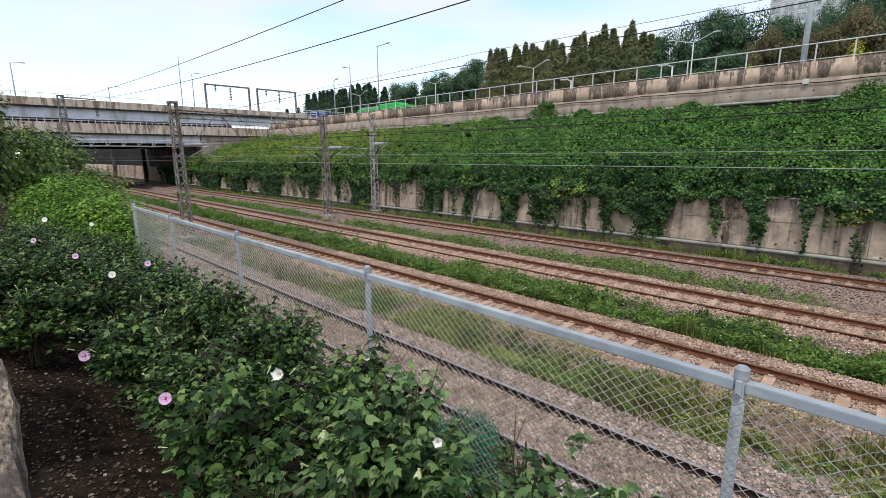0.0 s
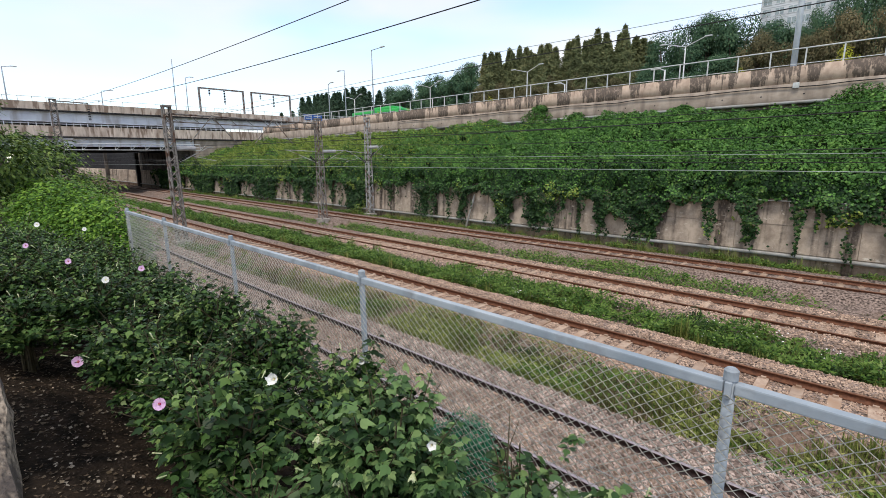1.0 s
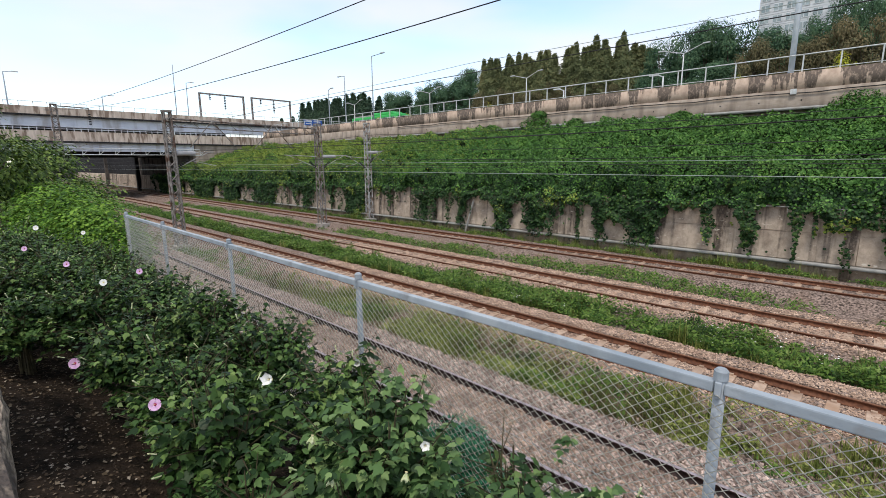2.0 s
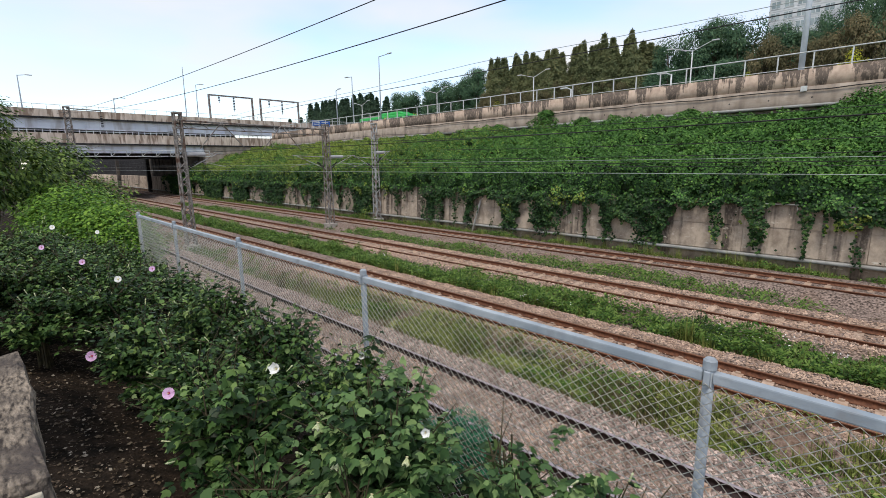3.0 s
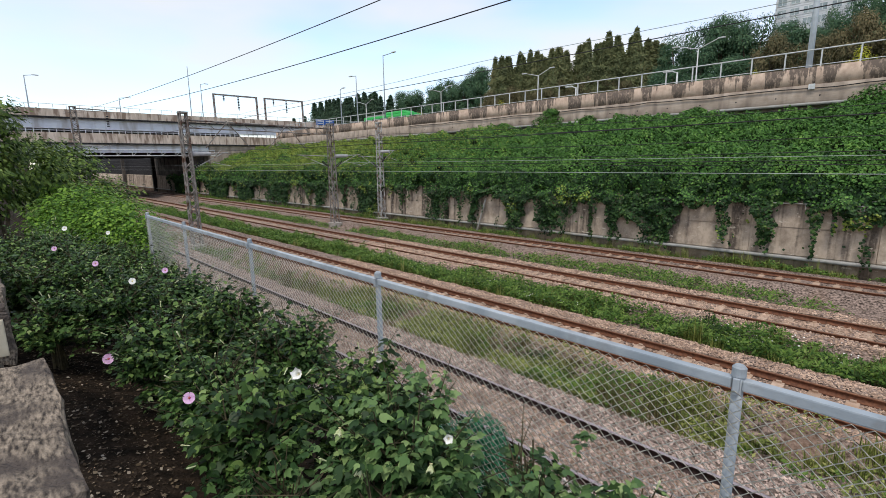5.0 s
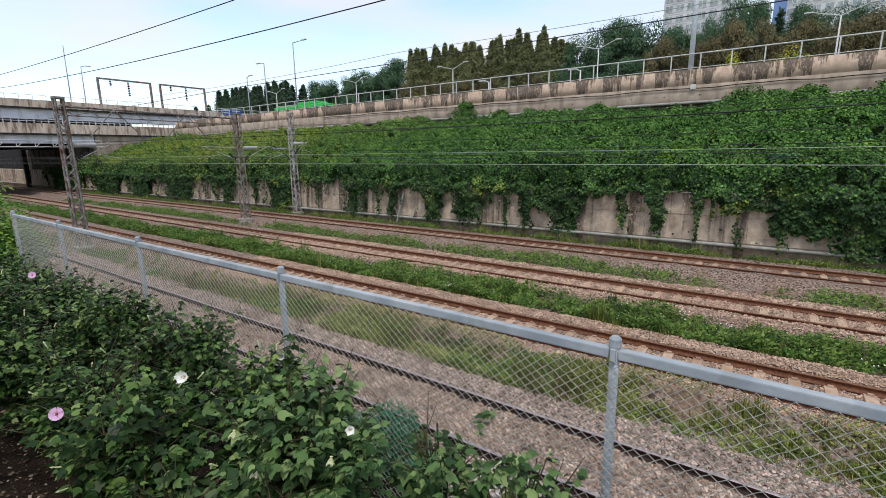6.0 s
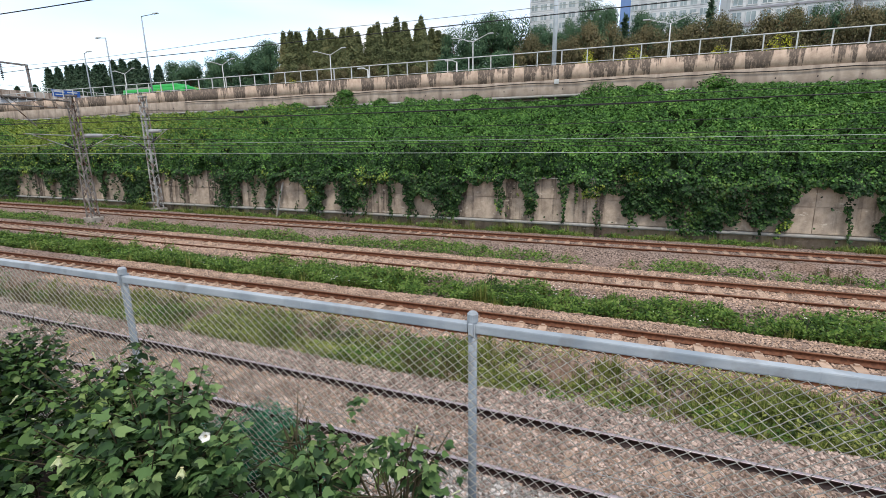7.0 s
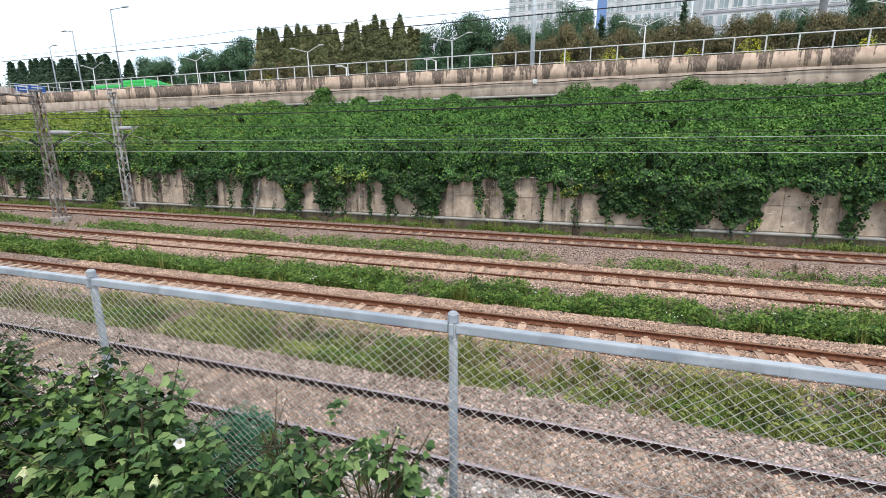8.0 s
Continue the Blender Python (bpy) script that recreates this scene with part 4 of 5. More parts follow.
def leafy_shrub(name, x, y, z0, lobes, n, size, material, label, seed, trunk=True, width=1.0, shape=KITE, tuft=0):
    """Lobes are (dx, dy, dz, rx, ry, rz) about the foot."""
    rr = np.random.RandomState(seed)
    sh = tagged(empty(name, x, y, z0), label, "shrub")
    if trunk:
        bm = bmesh.new()
        for dx, dy, dz, rx, ry, rz in lobes:
            m = Vector((dx * 0.3, dy * 0.3, dz * 0.5))
            beam(bm, (0.1 * rr.normal(), 0.1 * rr.normal(), -0.1), m, 0.05, 6, 0.035)
            beam(bm, m, (dx, dy, dz + 0.3 * rz), 0.035, 6, 0.012)
        part("trunk", bm, M_BARK, sh)
    L = np.array(lobes)
    pick = rr.choice(len(L), n, p=(L[:, 3] * L[:, 5]) / np.sum(L[:, 3] * L[:, 5]))
    d = unit(rr.normal(0, 1, (n, 3)))
    rad = (0.35 + 0.65 * rr.rand(n)) ** 0.45 * (1 + 0.16 * np.sin(6 * d[:, 0] + pick) * np.cos(5 * d[:, 2] + 2 * d[:, 1]))
    if tuft:
        first = rr.randint(0, max(2, n // tuft), n)
        pick, d, rad = pick[first], d[first], rad[first] * rr.uniform(0.8, 1.12, n)
    c = L[pick, :3] + d * L[pick, 3:] * rad[:, None]
    if tuft:
        spread = rr.normal(0, 1, (n, 3)) * [1, 1, 0.55] * size * 1.1
        c, d = c + spread, unit(d + unit(spread) * 0.9)
    nrm = d * 0.7 + [0, 0, 0.7] + rr.normal(0, 0.3, (n, 3))
    tip = d + [0, 0, -0.5] + rr.normal(0, 0.34, (n, 3))
    ob = leaves("foliage", c, nrm, tip, size * rr.uniform(0.6, 1.3, n), material, shape, width)
    ob.parent = sh
    return sh


leafy_shrub("vine_mound", -12.4, 1.5, 2.4, [(0.7, 0.35, 0.95, 1.3, 0.95, 0.9), (-1.0, 0.0, 1.2, 1.4, 1.0, 0.9), (1.6, 0.5, 0.55, 0.85, 0.65, 0.85), (-0.2, -0.2, 0.7, 1.5, 1.1, 1.1)], 24000, 0.07, M_VINE, "bright yellow-green vine mound over the fence end", 5, False, 0.9)
leafy_shrub("shrub_tree", -15.8, 0.1, 3.15, [(0, 0, 2.3, 1.2, 0.85, 1.0), (0.5, -0.6, 1.4, 1.5, 1.0, 1.2), (-0.6, 0.8, 1.5, 1.1, 0.9, 0.9), (0.2, 0.2, 2.9, 0.7, 0.6, 0.55)], 9000, 0.13, M_SHRUB, "tall dark green shrub with small leaves", 6, width=0.6, tuft=26)
leafy_shrub("shrub_tree", -18.5, 1.85, 2.75, [(0, 0, 1.6, 1.6, 1.0, 1.3), (0.6, 0.7, 0.9, 1.4, 0.9, 0.9), (-1, -0.6, 2.2, 1.4, 1.0, 1.1)], 8000, 0.13, M_SHRUB, "dull green shrub trailing down beside the line", 9, width=0.6, tuft=26)
leafy_shrub("shrub_tree", -24, 2.3, 0.9, [(0, 0, 1.6, 2.2, 1.3, 1.4), (2.2, 0.8, 1.1, 1.8, 1.1, 1.1), (-2.4, -0.2, 2.0, 2.2, 1.3, 1.4)], 6000, 0.17, M_SHRUB, "dull green shrub clump beside the curve", 11)
leafy_shrub("shrub_tree", -13.2, -1.6, 2.8, [(0, 0, 1.6, 1.2, 0.9, 1.3), (-0.8, 0.2, 2.3, 1.0, 0.8, 0.9)], 6000, 0.12, M_SHRUB, "dark green shrub behind the hedge", 12, width=0.6, tuft=26)
leafy_shrub("feathery_weed", -2.24, 2.42, 1.6, [(0, 0, 0.72, 0.38, 0.22, 0.42), (0.32, 0.05, 0.68, 0.32, 0.2, 0.38), (-0.34, 0, 0.6, 0.38, 0.22, 0.45), (0.12, 0.1, 0.98, 0.26, 0.18, 0.24), (0.44, 0, 0.36, 0.3, 0.2, 0.32), (-0.1, -0.05, 0.35, 0.5, 0.2, 0.35)], 21000, 0.05, M_TEAL, "blue-green feathery weed pressed behind the wire mesh", 13, False, 0.4)
for x, y, s in ((-34, 3.6, 1.0), (-43, 3.2, 1.1), (-54, 3.6, 1.3), (-66, 4.6, 1.5)):
    leafy_shrub("shrub_tree", x, y, -0.4, [(0, 0, 1.9 * s, 2.6, 1.0, 1.6 * s), (2.4, 0.3, 1.3 * s, 2.0, 0.9, 1.2 * s), (-2.4, -0.2, 2.3 * s, 2.4, 1.1, 1.5 * s)], 3500, 0.24, M_SHRUB, "dull green shrub clump beside the curve", int(20 - x))

# dead leaves and crumbs on the bare soil
M_LITTER = leaf_mat("dead_leaves", [(0.02, 0.013, 0.008), (0.06, 0.042, 0.026), (0.12, 0.09, 0.055), (0.42, 0.37, 0.3)], patch=0.1, translucent=0.0)
n = 5200
x, y = R.uniform(-8, -0.4, n), 0.02 + np.abs(R.normal(0, 0.45, n))
z = np.interp(y, [p[0] for p in prof], [p[1] for p in prof]) + 0.012
ob = leaves("leaf_litter", np.stack([x, y, z], -1), np.stack([R.normal(0, 0.35, n), R.normal(0, 0.35, n), np.ones(n)], -1), np.stack([R.normal(0, 1, n), R.normal(0, 1, n), R.normal(0, 0.2, n)], -1), R.uniform(0.008, 0.045, n) * R.rand(n), M_LITTER)
tagged(ob, "dead leaves and pale crumbs on dark soil", "leaf litter", kind="stuff")
for x, y, h in ((-3.5, 13.95, 0.85), (4.9, 13.6, 0.6), (6.7, 13.3, 0.55), (-9.5, 13.9, 0.6), (3.6, 8.9, 0.45), (-6.0, 9.4, 0.4)):
    leafy_shrub("weed_bush", x, y, -0.38, [(0, 0, 0.6 * h, 0.5, 0.35, 0.4 * h), (0.45, 0, 0.4 * h, 0.45, 0.3, 0.35 * h), (-0.45, 0.1, 0.4 * h, 0.4, 0.3, 0.35 * h), (0.05, 0, 1.0 * h, 0.16, 0.14, 0.25 * h)], 900, 0.075, M_SHRUB_DARK, "dark green bushy weed between the tracks", int(200 + 10 * x), True, 0.5)


# ---- low wall of concrete blocks beside the path ----
M_BLOCK = mat("weathered_painted_concrete", (0.045, 0.037, 0.032), (0.33, 0.27, 0.21), 52, 0.9, bump=1.0, fine=60, stretch=(0.5, 1.9, 1), dirt=(0.085, 0.07, 0.062), dirt_scale=6, dirt_lo=0.48, dirt_hi=0.64, bump_dist=0.018)
M_CREAM = mat("cream_painted_concrete", (0.42, 0.37, 0.28), (0.52, 0.47, 0.37), 6, 0.85, bump=0.3, fine=50, dirt=(0.35, 0.3, 0.22), dirt_scale=9, dirt_lo=0.6, dirt_hi=0.7)


def wall_block(x0, x1, z1, label, grooves=0, yc=-0.2):
    """A coping block whose end is painted and whose foot is hollowed in an arch."""
    blk = tagged(empty("concrete_block", (x0 + x1) / 2, yc, 3.2), label, "wall block", "blocks of the low wall")
    hx, zt = (x1 - x0) / 2, z1 - 3.2
    bm = bmesh.new()
    box(bm, -hx, hx, -0.22, 0.22, zt - 0.24, zt, 0.022)
    bmesh.ops.subdivide_edges(bm, edges=bm.edges[:], cuts=6, use_grid_fill=True)
    for vv in bm.verts:
        c = vv.co
        c.z += 0.011 * float(fbm(c.x * 1.0, c.y, 14.0, 1.0)) - (0.05 if c.z < zt - 0.2 else 0) * (abs(c.y) / 0.22) ** 2
        c.y += 0.011 * float(fbm(c.x, c.z, 17.0, 2.0))
    part("coping", bm, M_BLOCK, blk)
    bm = bmesh.new()
    box(bm, hx + 0.002, hx + 0.016, -0.2, 0.2, zt - 0.22, zt - 0.03, 0.006)
    part("end_face", bm, M_CREAM, blk, "cracked cream paint")
    for g in range(grooves):
        bm = bmesh.new()
        gx = hx - 0.06 - 0.16 * g
        beam(bm, (gx, -0.215, zt + 0.005), (gx, 0.215, zt + 0.005), 0.03, 10)
        part("moulding", bm, M_BLOCK, blk)
    bm = bmesh.new()
    box(bm, -hx + 0.1, hx - 0.12, -0.17, 0.15, -0.05, zt - 0.23, 0.02)
    part("plinth", bm, M_BLOCK, blk)
    return blk


wall_block(-2.2, -1.16, 4.1, "weathered grey concrete wall block with flaking paint")
wall_block(-4.3, -3.0, 4.12, "cream painted concrete wall block with moulded top", 3, -0.28)
wall_block(-6.4, -5.1, 4.1, "cream painted concrete wall block farther along", 3, -0.33)


# ---- catenary masts and wires ----
def lattice_mast(x, y, z1, w, material, label, foot=0.0):
    mast = tagged(empty("lattice_mast", x, y, -0.36), label, "railway mast", "catenary masts")
    H = z1 + 0.36
    bm = bmesh.new()
    box(bm, -0.45, 0.45, -0.4, 0.4, -0.1, 0.38 + foot, 0.03)
    part("foundation", bm, M_FOUND, mast)
    wt = w * 0.72
    corner = lambda sx, sy, z: Vector((sx * (w + (wt - w) * z / H) / 2, sy * (w + (wt - w) * z / H) / 2, z))
    for sx in (-1, 1):
        for sy in (-1, 1):
            bm = bmesh.new()
            beam(bm, corner(sx, sy, 0.3), corner(sx, sy, H), 0.055, 4)
            part("leg", bm, material, mast)
    for a, b in (((-1, -1), (1, -1)), ((1, -1), (1, 1)), ((1, 1), (-1, 1)), ((-1, 1), (-1, -1))):
        z, flip = 0.45, 0
        while z < H - 0.4:
            p, q = (a, b) if flip else (b, a)
            bm = bmesh.new()
            beam(bm, corner(*p, z), corner(*q, z + 0.42), 0.03, 4)
            part("lacing_bar", bm, material, mast)
            z += 0.42
            flip = 1 - flip
    bm = bmesh.new()
    box(bm, -wt / 2 - 0.06, wt / 2 + 0.06, -wt / 2 - 0.06, wt / 2 + 0.06, H - 0.05, H + 0.06, 0.01)
    part("cap", bm, material, mast)
    return mast


def cantilever(mast, reach, z, dirn=(0, 1, 0), sleeve=True):
    """A stay tube, an inclined bracket and a grey insulator sleeve, reaching over a track."""
    d = Vector(dirn)
    z += 0.36
    bm = bmesh.new()
    beam(bm, d * 0.2 + Vector((0, 0, z)), d * reach + Vector((0, 0, z + 0.1)), 0.03, 6)
    beam(bm, d * 0.2 + Vector((0, 0, z - 0.9)), d * reach * 0.85 + Vector((0, 0, z + 0.05)), 0.03, 6)
    beam(bm, d * reach * 0.5 + Vector((0, 0, z - 0.45)), d * reach * 1.05 + Vector((0, 0, z - 0.75)), 0.018, 6)
    cant = part("cantilever", bm, M_MAST_PALE, mast)
    if sleeve:
        bm = bmesh.new()
        beam(bm, d * 0.25 + Vector((0, 0, z)), d * 1.35 + Vector((0, 0, z + 0.02)), 0.14, 10, 0.12)
        part("insulator", bm, M_INSUL, cant, "grey insulator sleeve")
    bm = bmesh.new()
    for k in range(5):
        p = d * (0.35 + 0.11 * k) + Vector((0, 0, z - 0.82 + 0.09 * k))
        beam(bm, p, p + d * 0.05 + Vector((0, 0, 0.04)), 0.08, 8)
    part("insulator", bm, M_DARK, cant, "dark ribbed insulator")
    return cant


mast_a = lattice_mast(-30.7, 8.9, 7.9, 0.5, M_MAST, "grey-brown steel lattice mast between two tracks")
mast_b = lattice_mast(-33.2, 20.3, 7.9, 0.5, M_MAST, "grey-brown steel lattice mast on a concrete foot")
mast_c = lattice_mast(-33.0, 25.0, 8.2, 0.46, M_MAST_PALE, "pale steel lattice mast by the retaining wall")
mast_d = lattice_mast(-72.0, 8.9, 12.0, 0.75, M_MAST, "tall steel lattice mast before the bridge")
cantilever(mast_a, 2.4, 5.5)
cantilever(mast_b, 2.4, 5.4, (0.25, 0.97, 0))
cantilever(mast_b, 3.0, 5.4, (0, -1, 0), False)
cantilever(mast_c, 2.2, 5.75, (0.9, 0.1, 0))
cantilever(mast_c, 2.2, 5.3, (0, -1, 0), False)
cantilever(mast_d, 3.2, 7.4)
for m, q, z in ((mast_a, (-2.4, 11.3), 7.85), ):
    bm = bmesh.new()
    beam(bm, (0, 0, z), (q[0], q[1], z + 0.05), 0.06, 6)
    beam(bm, (0, 0, z - 0.45), (q[0], q[1], z - 0.4), 0.035, 6)
    for k in range(9):
        a, b = Vector((0, 0, z)).lerp(Vector((q[0], q[1], z)), k / 9), Vector((0, 0, z - 0.45)).lerp(Vector((q[0], q[1], z - 0.4)), (k + 0.5) / 9)
        beam(bm, a, b, 0.02, 4)
    part("cross_beam", bm, M_MAST, m)
    for yy in (2.6, 6.8):
        bm = bmesh.new()
        beam(bm, (-0.5 * yy / 5, yy, z), (-0.5 * yy / 5, yy - 1.4, z - 1.6), 0.03, 5)
        beam(bm, (-0.5 * yy / 5, yy, z), (-0.5 * yy / 5, yy + 1.4, z - 1.6), 0.03, 5)
        part("brace", bm, M_MAST, m)
bm = bmesh.new()
beam(bm, (0, 0, 12.2), (0, 3.4, 12.15), 0.07, 6)
beam(bm, (0, 3.35, 12.15), (0, 3.35, 11.5), 0.04, 6)
arm = part("arm", bm, M_MAST, mast_d)
bm = bmesh.new()
for k in range(7):
    beam(bm, (0, 3.35, 11.45 - 0.2 * k), (0, 3.35, 11.35 - 0.2 * k), 0.14, 8)
part("insulator", bm, M_DARK, arm)


def wire(y, z, r, material, label, sag=0.25, x0=-150.0, x1=70.0, span=55.0, phase=-33.0, name="overhead_wire"):
    """A wire hung from mast to mast along the line."""
    bm = bmesh.new()
    pts = []
    xx = x0
    while xx <= x1:
        s = ((xx - phase) / span) % 1.0
        pts.append(Vector((xx, y + float(bend(xx)), z - sag * 4 * s * (1 - s))))
        xx += 2.75
    path_tube(bm, pts, r, 5)
    return tagged(part(name, bm, material), label, "overhead wire", "wires over the tracks")


wire(11.3, 4.5, 0.0075, M_CABLE_PALE, "bright contact wire over the second track", 0.02)
wire(11.3, 5.75, 0.0121, M_CABLE, "dark messenger wire over the second track", 0.22)
wire(16.7, 4.72, 0.0121, M_CABLE, "dark contact wire over the third track", 0.03)
wire(16.7, 5.22, 0.0121, M_CABLE, "dark messenger wire over the third track", 0.3)
wire(22.6, 4.52, 0.0140, M_CABLE, "dark contact wire over the far track", 0.03)
wire(22.6, 5.98, 0.0153, M_CABLE, "dark messenger wire over the far track", 0.5)
wire(22.6, 4.86, 0.0110, M_CABLE_PALE, "thin bright auxiliary wire over the far track", 0.05)
wire(21.0, 6.55, 0.0153, M_CABLE, "dark feeder wire along the mast row", 0.4)
wire(25.0, 7.25, 0.0153, M_CABLE, "dark return wire by the retaining wall", 0.5)
wire(20.3, 9.75, 0.0207, M_CABLE, "thick dark feeder cable high over the tracks", 0.12)
wire(39.2, 15.2, 0.0255, M_CABLE_PALE, "thin pale wire along the road", 0.4)


def free_wire(y, x0, z0, x1, a, b, c, r, label):
    """z = a + b x + c x^2 along the line."""
    bm = bmesh.new()
    n = 40
    pts = [Vector((x0 + (x1 - x0) * k / n, y, a + b * (x0 + (x1 - x0) * k / n) + c * (x0 + (x1 - x0) * k / n) ** 2)) for k in range(n + 1)]
    path_tube(bm, pts, r, 5)
    return tagged(part("overhead_wire", bm, M_CABLE), label, "overhead wire", "wires over the tracks")


free_wire(8.0, -72, 0, 40, 8.97, 0.0018, 0.00045, 0.0135, "dark sagging wire crossing the sky to the far mast")
free_wire(8.0, -72, 0, 40, 7.98, 0.002, 0.00068, 0.0135, "second dark sagging wire to the far mast")


# ---- road fence, lamps, pole on the parapet ----
railing = tagged(empty("road_railing", 0, 40.1, 10.6), "white-grey steel railing on top of the road parapet", "railing")
bm = bmesh.new()
box(bm, -0.04, 0.04, -0.035, 0.035, -0.02, 1.12)
first = part("post", bm, M_PAINT, railing)
k = 0
xx = -83.0
while xx < 68:
    ob = first if k == 0 else first.copy()
    if k:
        scene.collection.objects.link(ob)
    ob.location = (xx, float(bend(xx)), 0)
    xx += 1.95
    k += 1
for z, r in ((1.1, 0.036), (0.12, 0.022)):
    v, f = sweep(np.arange(-83.5, 69, 1.0), [(-r, z - r), (r, z - r), (r, z + r), (-r, z + r)])
    ob = mesh_np("rail", v, f, M_PAINT)
    ob.parent = railing


def street_lamp(x, y, z0, h, arms, material, label, lean=0.0):
    lamp = tagged(empty("street_lamp", x, y, z0), label, "street lamp", "street lamps of the road")
    bm = bmesh.new()
    beam(bm, (0, 0, -0.1), (lean, 0, h), 0.1, 10, 0.06)
    part("pole", bm, material, lamp, smooth=True)
    bm = bmesh.new()
    box(bm, -0.17, 0.17, -0.17, 0.17, -0.02, 0.08, 0.02)
    part("base_plate", bm, material, lamp)
    for dx, dz in arms:
        bm = bmesh.new()
        beam(bm, (lean, 0, h - 0.05), (lean + dx, 0, h + dz), 0.05, 8, 0.04)
        arm = part("arm", bm, material, lamp)
        bm = bmesh.new()
        s = 1 if dx > 0 else -1
        box(bm, min(lean + dx, lean + dx + s * 0.75), max(lean + dx, lean + dx + s * 0.75), -0.14, 0.14, h + dz - 0.03, h + dz + 0.1, 0.03)
        part("lamp_head", bm, M_PAINT, arm)
    return lamp


for x in (-86, -62.6, -41.6, -19.4, 4.0, 27.5):
    street_lamp(x, 62, 8.85, 8.6, [(-2.2, 0.55), (2.0, 0.75)], M_PAINT, "pale double-armed street lamp in the road median")
street_lamp(-52.1, 40.7, 8.83, 10.2, [(1.9, 0.0)], M_GALV, "tall grey single-armed street lamp behind the parapet")
street_lamp(-60.5, 42, 8.83, 8.87, [(-1.0, 0.05)], M_GALV, "grey street lamp pole behind the parapet")
street_lamp(-66.5, 43, 8.83, 7.67, [(0.6, 0.1)], M_GALV, "short grey street lamp near the bridge")
for x, y, z, h in ((-24.5, 43.2, 8.83, 2.95), (-15.0, 43.2, 8.83, 3.05)):
    street_lamp(x, y, z, h + 0.1, [(-0.4, 0.12)], M_PAINT, "low white road marker lamp behind the railing")
pole = tagged(empty("utility_pole", -5.7, 40.75, 8.82), "thick blue-grey steel utility pole on the parapet", "pole")
bm = bmesh.new()
beam(bm, (0, 0, 0), (0, 0, 14.2), 0.19, 14, 0.14)
shaft = part("shaft", bm, mat("blue_grey_pole_paint", (0.62, 0.68, 0.75), (0.72, 0.78, 0.84), 3, 0.5, bump=0.05), pole, smooth=True)
bm = bmesh.new()
beam(bm, (0, 0, 1.75), (0, 0, 1.87), 0.24, 14)
part("collar", bm, M_GALV, pole)
# service cable pinned along the parapet, with its junction box
bm = bmesh.new()
pts = [Vector((-46 + 1.5 * k, 39.76, 9.3 + 0.045 * math.sin(1.3 * k) + 0.03 * math.sin(2.9 * k) - 0.002 * k)) for k in range(56)]
path_tube(bm, pts, 0.035, 5)
tagged(part("service_cable", bm, M_CABLE), "black service cable looping along the parapet", "cable")
bm = bmesh.new()
box(bm, -5.45, -5.1, 39.66, 39.8, 9.15, 9.5, 0.02)
tagged(part("junction_box", bm, M_PAINT), "small white junction box on the parapet", "junction box")


# ---- bridge over the line ----
bridge = tagged(empty("road_bridge", -92, 10, 0), "double-deck grey and brown concrete road bridge", "bridge")


def bpart(name, x0, x1, y0, y1, z0, z1, material, label="", bevel=0.0):
    bm = bmesh.new()
    box(bm, x0 + 92, x1 + 92, y0 - 10, y1 - 10, z0, z1, bevel)
    return part(name, bm, material, bridge, label)


bpart("upper_parapet", -86.3, -86.0, -60, 58, 11.95, 13.0, M_BPARA, "brown stained concrete")
bpart("upper_parapet", -104.0, -103.7, -60, 58, 11.95, 13.0, M_BPARA, "brown stained concrete")
# cornices are plain near-black strips under the parapets
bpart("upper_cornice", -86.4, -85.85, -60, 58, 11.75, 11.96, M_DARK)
bpart("upper_girder", -86.8, -86.35, -60, 58, 10.35, 11.75, M_GIRDER)
bpart("upper_deck", -103.7, -86.8, -60, 58, 11.3, 11.74, M_GIRDER)
bpart("lower_parapet", -85.8, -85.5, -60, 46, 8.35, 9.75, M_BPARA, "brown stained concrete")
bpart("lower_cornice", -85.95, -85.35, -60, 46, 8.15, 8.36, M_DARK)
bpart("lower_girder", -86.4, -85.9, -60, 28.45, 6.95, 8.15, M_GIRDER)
# near-black deck and beams carry the underside's shade in their colour
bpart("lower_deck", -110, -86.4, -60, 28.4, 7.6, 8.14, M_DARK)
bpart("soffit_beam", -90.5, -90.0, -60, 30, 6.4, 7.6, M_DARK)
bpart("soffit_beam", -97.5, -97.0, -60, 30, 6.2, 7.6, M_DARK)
# dark sheet added to close the gap between the decks
bpart("back_screen", -103.9, -103.6, -60, 41, 8.1, 11.3, M_CONC_SHADE)
bpart("abutment", -103, -85.6, 28.5, 47, -0.4, 8.15, M_PLINTH, "stained pale concrete", 0.05)
# walls added to close the view under the deck, shade in their colour
bpart("side_wall", -112, -88.5, 26.12, 28.45, -0.4, 7.59, M_CONC_SHADE, "concrete under the deck, shade in its colour")
bpart("side_wall", -290, -112, 26.12, 28.45, -0.4, 11.5, M_DARK, "added wall beyond the deck, shade in its colour")
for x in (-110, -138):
    bpart("pier", x, x + 0.9, 24.9, 25.5, -0.4, 7.58, M_CONC_SHADE)
bpart("abutment", -103, -86.6, -14, -7, -0.4, 6.95, M_PLINTH, "stained pale concrete", 0.05)
bm = bmesh.new()
box(bm, -0.05, 0.05, -0.05, 0.05, 9.7, 10.36)
first = part("post", bm, M_GIRDER, bridge)
for k in range(88):
    ob = first if k == 0 else first.copy()
    if k:
        scene.collection.objects.link(ob)
    ob.location = (6.3, -36 + 0.82 * k, 0)
for z in (10.02, 10.3):
    bpart("hand_rail", -85.74, -85.66, -34, 46, z, z + 0.07, M_GIRDER)
